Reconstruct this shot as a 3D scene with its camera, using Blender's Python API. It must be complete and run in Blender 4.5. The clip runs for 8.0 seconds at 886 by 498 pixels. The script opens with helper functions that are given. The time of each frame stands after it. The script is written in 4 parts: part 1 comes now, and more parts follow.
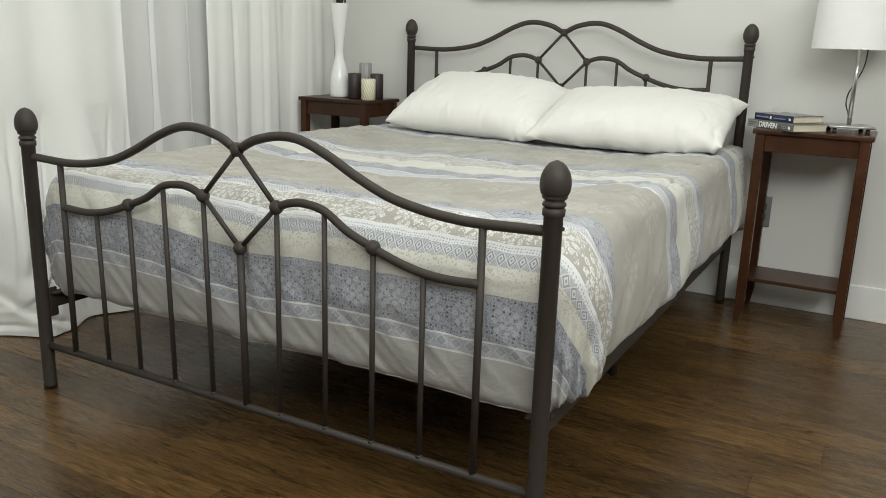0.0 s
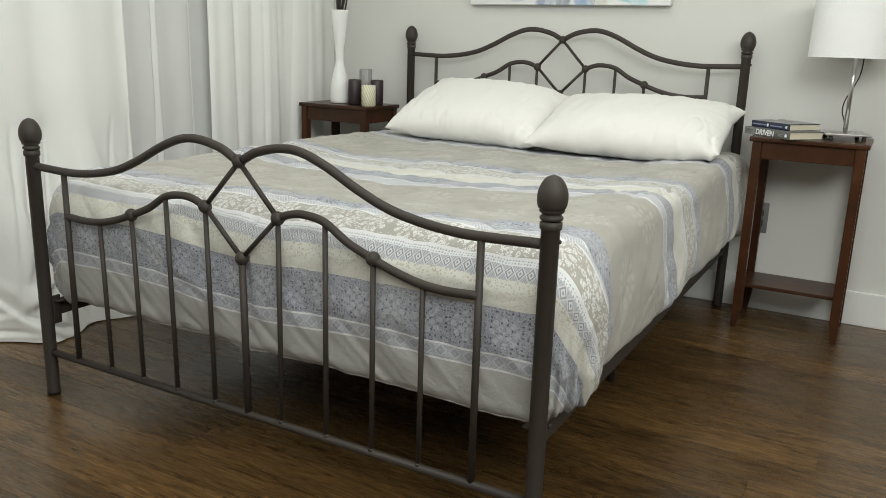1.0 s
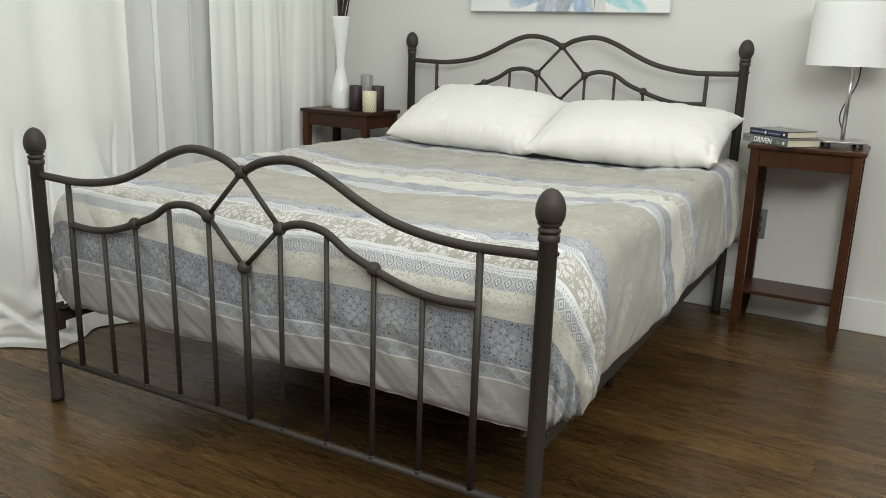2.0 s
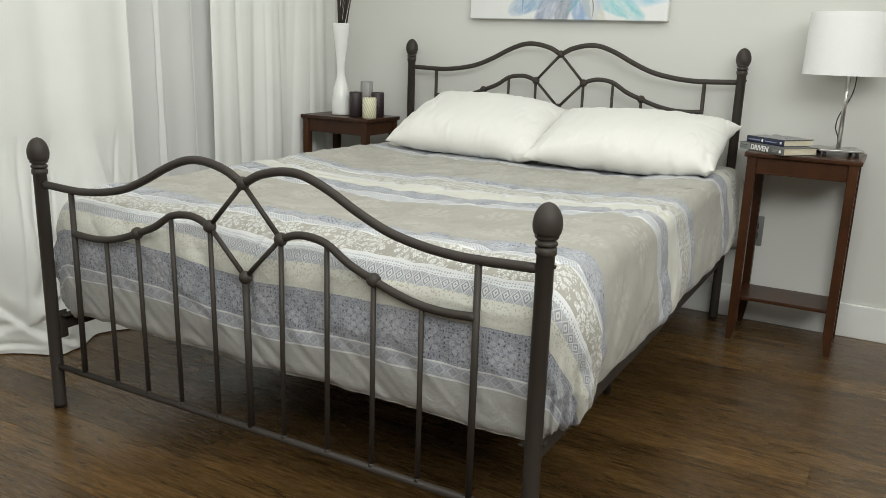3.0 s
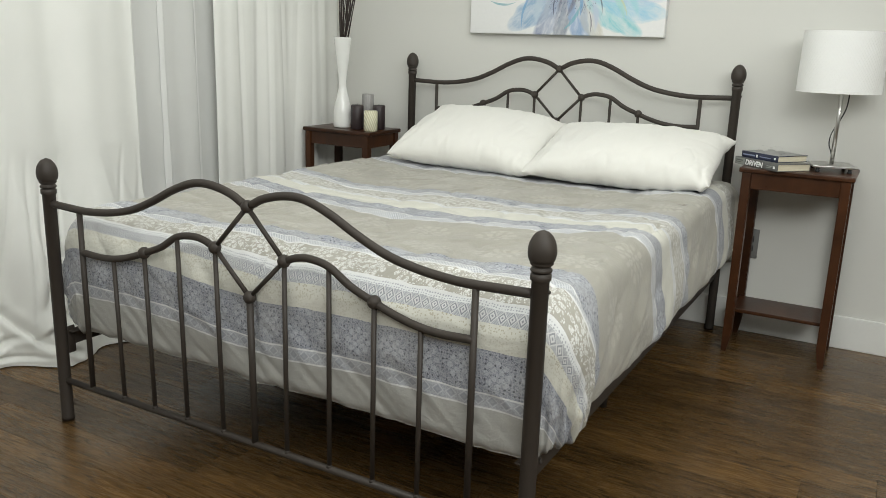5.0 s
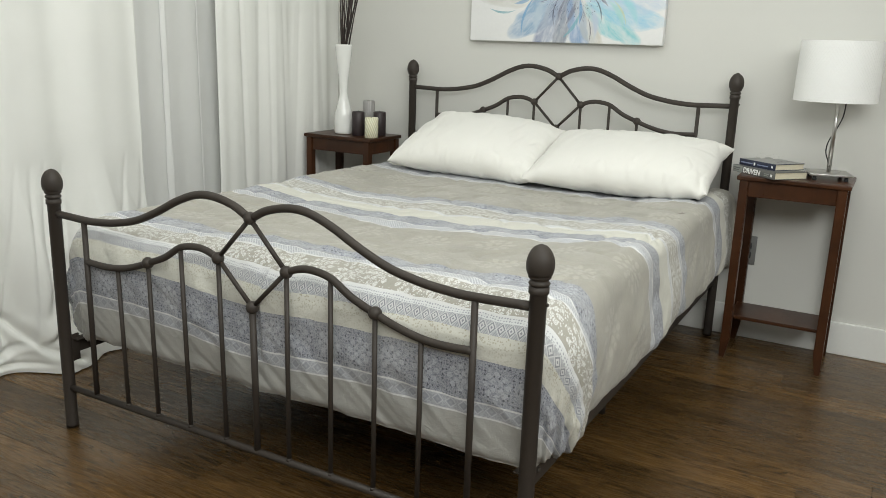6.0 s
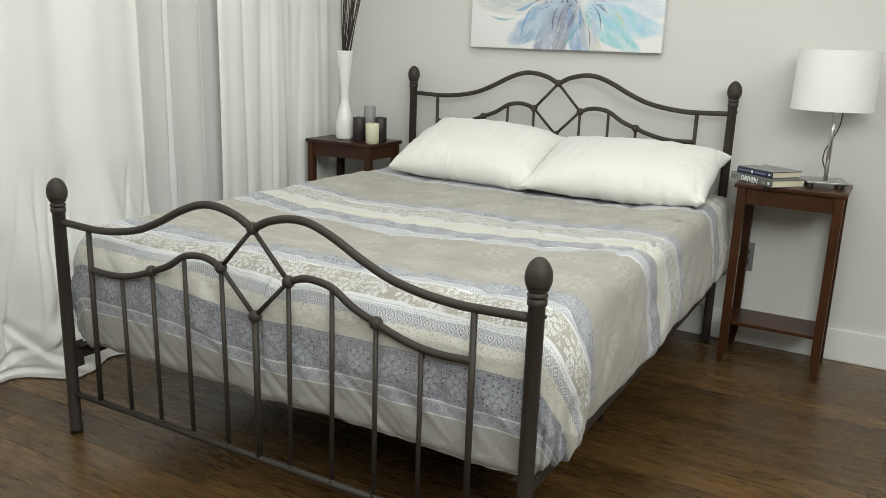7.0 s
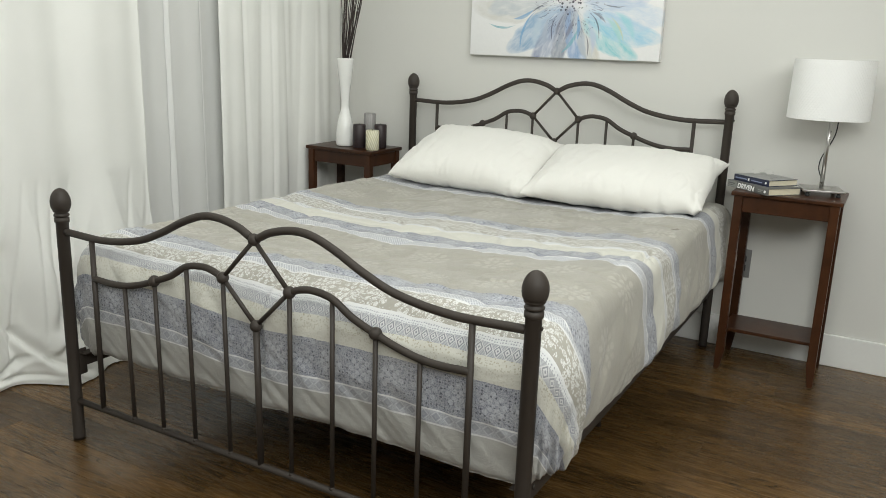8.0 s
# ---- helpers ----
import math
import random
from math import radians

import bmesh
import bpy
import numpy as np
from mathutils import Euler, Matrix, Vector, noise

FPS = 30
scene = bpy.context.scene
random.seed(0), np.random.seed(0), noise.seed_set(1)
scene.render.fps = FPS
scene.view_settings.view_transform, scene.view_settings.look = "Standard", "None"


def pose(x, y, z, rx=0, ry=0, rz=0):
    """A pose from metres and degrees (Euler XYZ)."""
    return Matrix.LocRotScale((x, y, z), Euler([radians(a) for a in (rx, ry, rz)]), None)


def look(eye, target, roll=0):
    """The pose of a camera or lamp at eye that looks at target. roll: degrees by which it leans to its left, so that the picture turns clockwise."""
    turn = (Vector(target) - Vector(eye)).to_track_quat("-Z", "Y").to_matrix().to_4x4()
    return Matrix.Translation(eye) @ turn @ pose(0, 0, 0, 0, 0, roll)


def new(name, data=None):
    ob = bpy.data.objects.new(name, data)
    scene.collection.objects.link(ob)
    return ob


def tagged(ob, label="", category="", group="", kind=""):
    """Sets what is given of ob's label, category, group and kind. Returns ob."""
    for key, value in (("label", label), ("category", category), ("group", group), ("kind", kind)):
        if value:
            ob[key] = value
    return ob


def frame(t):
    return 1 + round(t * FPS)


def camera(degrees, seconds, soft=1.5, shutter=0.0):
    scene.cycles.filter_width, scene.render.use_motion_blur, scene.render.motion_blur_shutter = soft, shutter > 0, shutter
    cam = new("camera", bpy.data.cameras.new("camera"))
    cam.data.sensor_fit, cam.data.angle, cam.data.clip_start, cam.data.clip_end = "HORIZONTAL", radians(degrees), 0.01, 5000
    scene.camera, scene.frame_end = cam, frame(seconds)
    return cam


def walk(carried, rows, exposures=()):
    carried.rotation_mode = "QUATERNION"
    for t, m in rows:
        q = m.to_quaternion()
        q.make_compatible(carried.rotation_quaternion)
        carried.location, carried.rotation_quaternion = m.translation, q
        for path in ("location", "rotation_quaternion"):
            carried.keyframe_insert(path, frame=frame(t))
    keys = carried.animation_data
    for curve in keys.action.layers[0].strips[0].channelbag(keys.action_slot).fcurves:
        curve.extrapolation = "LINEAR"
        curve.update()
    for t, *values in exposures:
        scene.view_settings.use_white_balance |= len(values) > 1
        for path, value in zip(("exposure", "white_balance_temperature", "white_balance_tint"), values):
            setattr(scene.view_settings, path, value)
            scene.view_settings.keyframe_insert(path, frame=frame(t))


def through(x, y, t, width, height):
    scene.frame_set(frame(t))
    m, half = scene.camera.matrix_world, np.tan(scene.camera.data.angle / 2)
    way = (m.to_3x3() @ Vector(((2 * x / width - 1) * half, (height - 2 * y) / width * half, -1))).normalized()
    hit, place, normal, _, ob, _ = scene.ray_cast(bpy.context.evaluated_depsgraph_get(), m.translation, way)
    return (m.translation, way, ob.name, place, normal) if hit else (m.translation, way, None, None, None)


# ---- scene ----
cam = camera(57.3, 8.0, 0.5)
PATH = [
    (0, (1.289, -1.377, 1.009), (0.357, 0.322, 0.517), 1.8),
    (0.5, (1.294, -1.385, 1.023), (0.361, 0.314, 0.532), 1.8),
    (1, (1.299, -1.392, 1.038), (0.366, 0.308, 0.546), 1.8),
    (1.5, (1.304, -1.399, 1.052), (0.37, 0.3, 0.56), 1.8),
    (3, (1.318, -1.421, 1.093), (0.384, 0.278, 0.604), 1.9),
    (3.5, (1.324, -1.428, 1.109), (0.388, 0.27, 0.62), 1.8),
    (4, (1.329, -1.437, 1.124), (0.393, 0.261, 0.636), 1.9),
    (4.5, (1.335, -1.445, 1.139), (0.398, 0.253, 0.651), 1.9),
    (6, (1.352, -1.471, 1.189), (0.413, 0.226, 0.701), 1.9),
    (6.5, (1.356, -1.48, 1.204), (0.416, 0.217, 0.716), 1.9),
    (7, (1.362, -1.489, 1.221), (0.422, 0.208, 0.732), 2.0),
    (7.5, (1.37, -1.497, 1.237), (0.428, 0.198, 0.749), 2.0),
    (8, (1.375, -1.506, 1.253), (0.434, 0.191, 0.766), 2.0),
]
walk(cam, [(t, look(eye, target, roll)) for t, eye, target, roll in PATH])


# ---- light ----
world = bpy.data.worlds.new("world")
scene.world = world
world.use_nodes = True
sky = world.node_tree.nodes.new("ShaderNodeTexSky")
sky.sky_type, sky.sun_disc = "NISHITA", False
sky.sun_elevation, sky.sun_rotation = radians(35), radians(200)
world.node_tree.links.new(sky.outputs[0], world.node_tree.nodes["Background"].inputs[0])
world.node_tree.nodes["Background"].inputs[1].default_value = 0.05
scene.view_settings.exposure = 0.0

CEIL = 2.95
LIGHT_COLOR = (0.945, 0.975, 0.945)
LAMPS = [  # x, y, z, aim, size, watts: unseen soft lamps assumed behind the camera, and an added ceiling fill panel
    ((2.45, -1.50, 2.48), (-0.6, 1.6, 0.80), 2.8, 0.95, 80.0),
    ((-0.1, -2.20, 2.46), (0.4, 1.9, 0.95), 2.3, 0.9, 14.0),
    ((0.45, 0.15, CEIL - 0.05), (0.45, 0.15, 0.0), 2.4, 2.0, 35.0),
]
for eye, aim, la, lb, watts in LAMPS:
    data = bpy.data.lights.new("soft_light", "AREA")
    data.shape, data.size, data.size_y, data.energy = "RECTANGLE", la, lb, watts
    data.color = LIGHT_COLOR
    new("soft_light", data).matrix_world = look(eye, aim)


# ---- node arithmetic ----
class Ex:
    """A value in a node tree; arithmetic on it adds math nodes."""

    def __init__(self, tree, sock):
        self.tree, self.sock = tree, sock

    def op(self, kind, *others):
        n = self.tree.nodes.new("ShaderNodeMath")
        n.operation = kind
        for k, v in enumerate((self, *others)):
            if isinstance(v, Ex):
                self.tree.links.new(v.sock, n.inputs[k])
            else:
                n.inputs[k].default_value = v
        return Ex(self.tree, n.outputs[0])

    def __add__(self, o): return self.op("ADD", o)
    def __sub__(self, o): return self.op("SUBTRACT", o)
    def __mul__(self, o): return self.op("MULTIPLY", o)
    def __truediv__(self, o): return self.op("DIVIDE", o)
    def gt(self, o): return self.op("GREATER_THAN", o)
    def lt(self, o): return self.op("LESS_THAN", o)
    def fract(self): return self.op("FRACT")
    def mag(self): return self.op("ABSOLUTE")
    def most(self, o): return self.op("MAXIMUM", o)
    def least(self, o): return self.op("MINIMUM", o)
    def between(self, lo, hi): return self.gt(lo) * self.lt(hi)


class Mat:
    """A node material with short ways to add textures."""

    def __init__(self, name, rough=0.5, metal=0.0, spec=0.5):
        self.m = bpy.data.materials.new(name)
        self.m.use_nodes = True
        self.t = self.m.node_tree
        self.b = self.t.nodes["Principled BSDF"]
        self.b.inputs["Roughness"].default_value = rough
        self.b.inputs["Metallic"].default_value = metal
        self.b.inputs["Specular IOR Level"].default_value = spec
        self.co = self.t.nodes.new("ShaderNodeTexCoord")

    def node(self, kind): return self.t.nodes.new(kind)
    def link(self, a, b): self.t.links.new(a, b)
    def ex(self, sock): return Ex(self.t, sock)

    def vec(self, which="Object", scale=(1, 1, 1), offset=None):
        n = self.node("ShaderNodeMapping")
        self.link(self.co.outputs[which], n.inputs[0])
        n.inputs["Scale"].default_value = scale
        if offset is not None:
            self.link(offset, n.inputs["Location"])
        return n.outputs[0]

    def noise(self, vec, scale, detail=4.0, rough=0.55, distort=0.0):
        n = self.node("ShaderNodeTexNoise")
        self.link(vec, n.inputs["Vector"])
        n.inputs["Scale"].default_value, n.inputs["Detail"].default_value = scale, detail
        n.inputs["Roughness"].default_value, n.inputs["Distortion"].default_value = rough, distort
        return self.ex(n.outputs["Fac"])

    def voronoi(self, vec, scale, feature="F1", rand=1.0):
        n = self.node("ShaderNodeTexVoronoi")
        n.feature = feature
        self.link(vec, n.inputs["Vector"])
        n.inputs["Scale"].default_value, n.inputs["Randomness"].default_value = scale, rand
        return self.ex(n.outputs["Distance"])

    def ramp(self, fac, stops, constant=False):
        n = self.node("ShaderNodeValToRGB")
        n.color_ramp.interpolation = "CONSTANT" if constant else "LINEAR"
        e = n.color_ramp.elements
        while len(e) < len(stops):
            e.new(0.5)
        for k, (p, c) in enumerate(stops):
            e[k].position, e[k].color = p, (*c, 1)
        self.link(fac.sock, n.inputs[0])
        return n.outputs[0]

    def mix(self, fac, a, b):
        n = self.node("ShaderNodeMix")
        n.data_type = "RGBA"
        for v, k in ((fac, 0), (a, 6), (b, 7)):
            if isinstance(v, Ex):
                self.link(v.sock, n.inputs[k])
            elif isinstance(v, (tuple, list)):
                n.inputs[k].default_value = (*v, 1)
            elif isinstance(v, (int, float)):
                n.inputs[k].default_value = v
            else:
                self.link(v, n.inputs[k])
        return n.outputs[2]

    def color(self, c):
        if isinstance(c, (tuple, list)):
            self.b.inputs["Base Color"].default_value = (*c, 1)
        else:
            self.link(c, self.b.inputs["Base Color"])
        return self

    def rough(self, e):
        self.link(e.sock, self.b.inputs["Roughness"])
        return self

    def bump(self, e, strength=0.3, distance=0.002):
        n = self.node("ShaderNodeBump")
        n.inputs["Strength"].default_value, n.inputs["Distance"].default_value = strength, distance
        self.link(e.sock, n.inputs["Height"])
        self.link(n.outputs[0], self.b.inputs["Normal"])
        return self


def tint(c, k):
    return tuple(v * k for v in c)


def mottled(name, c, rough=0.5, amount=0.12, scale=6.0, fine=120.0, bump=0.1, metal=0.0, spec=0.5, dist=0.001):
    """A plain surface with stains at two scales and a fine relief."""
    m = Mat(name, rough, metal, spec)
    v = m.vec()
    big, small = m.noise(v, scale, 3), m.noise(v, fine, 3)
    m.color(m.ramp(big * 0.6 + small * 0.4, [(0.25, tint(c, 1 - amount)), (0.75, tint(c, 1 + amount))]))
    m.rough(big * 0.16 + (rough - 0.08))
    m.bump(small, bump, dist)
    return m.m


# ---- materials ----
WALL = mottled("wall_paint", (0.63, 0.625, 0.588), 0.75, 0.03, 1.5, 260, 0.12, spec=0.3, dist=0.0006)
CEILING = mottled("ceiling_paint", (0.8, 0.8, 0.78), 0.9, 0.03, 1.0, 200, 0.1)
TRIM = mottled("white_trim_paint", (0.74, 0.74, 0.71), 0.4, 0.03, 3, 90, 0.05)
METAL = mottled("bronze_powder_coat", (0.040, 0.0320, 0.0260), 0.55, 0.10, 14, 900, 0.25, spec=0.34, dist=0.0004)
DARK = mottled("black_plastic", (0.02, 0.02, 0.021), 0.45, 0.2, 20, 300)
STEEL = mottled("brushed_steel", (0.55, 0.54, 0.52), 0.3, 0.08, 30, 500, 0.05, metal=1.0)
CERAMIC = mottled("white_glazed_ceramic", (0.80, 0.80, 0.77), 0.12, 0.02, 8, 60, 0.02)
TWIG = mottled("dark_twig_bark", (0.035, 0.024, 0.020), 0.7, 0.4, 30, 200, 0.4)
WAX_DARK = mottled("dark_brown_wax", (0.030, 0.020, 0.021), 0.5, 0.3, 20, 160, 0.4)
PAPER = mottled("book_paper", (0.68, 0.62, 0.47), 0.8, 0.1, 12, 300, 0.2)
SPINE_GREY = mottled("grey_book_cover", (0.115, 0.115, 0.11), 0.4, 0.15, 14, 300, 0.1)
SPINE_NAVY = mottled("navy_book_cover", (0.018, 0.023, 0.050), 0.35, 0.2, 14, 300, 0.1)
SPINE_TAIL = mottled("pale_grey_label", (0.27, 0.28, 0.26), 0.45, 0.1, 14, 300, 0.1)
PICTURE = mottled("grey_cover_photo", (0.22, 0.22, 0.215), 0.3, 0.8, 22, 60, 0.05)
OUTLET = mottled("grey_metal_plate", (0.17, 0.17, 0.165), 0.4, 0.1, 20, 200)
INK = mottled("white_ink", (0.85, 0.85, 0.83), 0.5, 0.02, 14, 300, 0.02)
INK_DIM = mottled("blue_grey_ink", (0.22, 0.25, 0.36), 0.5, 0.02, 14, 300, 0.02)


def wood_material(name, dark, light, rough, along=(1.0, 9.0, 9.0), grain=14.0, coat=0.0, spread=(0.28, 0.72), tone=(0.78, 0.44)):
    m = Mat(name, rough)
    info = m.node("ShaderNodeObjectInfo")
    shift = m.node("ShaderNodeCombineXYZ")
    r = m.ex(info.outputs["Random"])
    for k in range(3):
        m.link((r * (37.0 + 11 * k)).sock, shift.inputs[k])
    v = m.vec("Object", along, shift.outputs[0])
    big = m.noise(v, 1.6, 3, 0.5, 0.8)
    rings = (big * grain).fract().op("PINGPONG", 0.5) * 2.0
    pores = m.noise(m.vec("Object", (along[0] * 2.2, along[1] * 9, along[2] * 9), shift.outputs[0]), 9.0, 3, 0.6)
    fine = m.noise(m.vec("Object", (along[0] * 2, along[1] * 2, along[2] * 2), shift.outputs[0]), 2.4, 5, 0.62, 0.8)
    streak = m.noise(m.vec("Object", (along[0] * 2.6, along[1] * 11, along[2] * 11), shift.outputs[0]), 2.2, 4, 0.65, 0.3)
    fac = rings * 0.20 + pores * 0.14 + fine * 0.36 + ((streak - 0.5) * 0.85 + 0.5) * 0.30
    base = m.ramp(fac, [(spread[0], dark), (0.50, tuple((a + b) / 2 for a, b in zip(dark, light))), (spread[1], light)])
    shade = (r * tone[1] + tone[0]) * (m.noise(m.vec("Object", (0.45, 1.0, 1.0), shift.outputs[0]), 5.0, 3, 0.55, 0.6) * 1.5 + 0.25)
    mul = m.node("ShaderNodeMix")
    mul.data_type, mul.blend_type = "RGBA", "MULTIPLY"
    mul.inputs[0].default_value = 1.0
    m.link(base, mul.inputs[6])
    comb = m.node("ShaderNodeCombineXYZ")
    for k in range(3):
        m.link(shade.sock, comb.inputs[k])
    m.link(comb.outputs[0], mul.inputs[7])
    m.color(mul.outputs[2])
    m.rough(pores * 0.16 + fine * 0.14 + (rough - 0.15))
    m.bump(pores * 0.5 + streak * 0.5 + rings * 0.2, 0.3, 0.0006)
    m.b.inputs["Coat Weight"].default_value = coat
    m.b.inputs["Coat Roughness"].default_value = 0.25
    return m.m


FLOOR = wood_material("dark_walnut_floor", (0.014, 0.0080, 0.0035), (0.158, 0.086, 0.028), 0.27, spread=(0.26, 0.80), tone=(0.70, 0.58))
TABLE = wood_material("espresso_table_wood", (0.030, 0.0110, 0.0045), (0.074, 0.0262, 0.0090), 0.32, (4.0, 4.0, 0.8), 2.0)
TABLE.node_tree.nodes["Principled BSDF"].inputs["Specular IOR Level"].default_value = 0.32
UNDERLAY = mottled("dark_seam", (0.008, 0.006, 0.005), 0.9)


def cloth_material(name, c, through=0.15, clear=0.0, weave=700.0, bump=0.25):
    """Woven cloth: a little light passes through it; clear lets sight through a sheer."""
    m = Mat(name, 0.85, 0.0, 0.2)
    v = m.vec()
    grain, big = m.noise(v, weave, 2), m.noise(v, 4, 3)
    col = m.ramp(grain * 0.5 + big * 0.5, [(0.3, tint(c, 0.95)), (0.7, tint(c, 1.04))])
    m.color(col)
    m.bump(grain * 0.5 + m.noise(v, 60, 4) * 0.8, bump, 0.0015)
    m.b.inputs["Sheen Weight"].default_value = 0.15
    out = m.t.nodes["Material Output"]
    tr = m.node("ShaderNodeBsdfTranslucent")
    m.link(col, tr.inputs[0])
    mx = m.node("ShaderNodeMixShader")
    mx.inputs[0].default_value = through
    m.link(m.b.outputs[0], mx.inputs[1])
    m.link(tr.outputs[0], mx.inputs[2])
    last = mx
    if clear:
        tp, mx2 = m.node("ShaderNodeBsdfTransparent"), m.node("ShaderNodeMixShader")
        mx2.inputs[0].default_value = clear
        m.link(mx.outputs[0], mx2.inputs[1])
        m.link(tp.outputs[0], mx2.inputs[2])
        last = mx2
    m.link(last.outputs[0], out.inputs[0])
    return m.m


CURTAIN = cloth_material("off_white_curtain_cloth", (0.835, 0.835, 0.795), 0.04)
SHEER = cloth_material("grey_sheer_voile", (0.79, 0.79, 0.765), 0.15, 0.05)
SHEER_EDGE = cloth_material("sheer_doubled_edge", (0.87, 0.87, 0.85), 0.1)
STONE_CLOTH = cloth_material("taupe_edge_cloth", (0.36, 0.35, 0.32), 0.03)
PILLOW = cloth_material("white_cotton", (0.83, 0.818, 0.77), 0.05, 0.0, 900, 0.6)


def glass_material(name, c=(1, 1, 1), rough=0.0):
    m = Mat(name, rough)
    m.color(c)
    m.b.inputs["Transmission Weight"].default_value = 1.0
    m.b.inputs["IOR"].default_value = 1.45
    return m.m


GLASS = glass_material("clear_glass")
LENS = glass_material("thin_lens_glass")
LENS.node_tree.nodes["Principled BSDF"].inputs["IOR"].default_value = 1.03
GREY_GLASS = mottled("grey_frosted_glass", (0.30, 0.29, 0.28), 0.35, 0.1, 20, 100)

# Bands of the duvet cover: metres along the cloth from the foot, counted from the foot edge of the top.
TAUPE, BLUE, PALE, CREAM, WHITE, STONE = (0.345, 0.327, 0.280), (0.268, 0.279, 0.318), (0.340, 0.352, 0.388), (0.62, 0.61, 0.54), (0.70, 0.70, 0.695), (0.40, 0.395, 0.37)
B0, B1 = -0.40, 2.20
BANDS = [  # start of band, colour, pattern
    (-0.40, STONE, ""), (-0.190, WHITE, ""), (-0.1855, PALE, "chain"), (-0.1545, WHITE, ""), (-0.150, BLUE, "scroll"),
    (-0.047, CREAM, "speck"), (0.014, PALE, "diamond"), (0.044, PALE, "dots"), (0.058, WHITE, ""), (0.064, TAUPE, "flower"), (0.135, WHITE, ""), (0.141, PALE, "hatch"), (0.168, WHITE, ""),
    (0.172, BLUE, "scroll"), (0.255, TAUPE, "medal"),
    (0.700, WHITE, ""), (0.705, PALE, "hatch"), (0.746, WHITE, ""), (0.751, BLUE, "scroll"), (0.825, CREAM, ""), (0.912, WHITE, ""), (0.917, PALE, "dots"), (0.930, WHITE, ""),
    (0.934, TAUPE, "flower"), (1.030, WHITE, ""), (1.036, PALE, "hatch"), (1.058, WHITE, ""), (1.063, BLUE, "scroll"), (1.120, TAUPE, "medal"),
    (1.560, WHITE, ""), (1.565, PALE, "hatch"), (1.590, WHITE, ""), (1.594, BLUE, "scroll"), (1.690, CREAM, ""), (1.780, WHITE, ""), (1.785, TAUPE, "flower"), (1.880, TAUPE, "medal"),
]


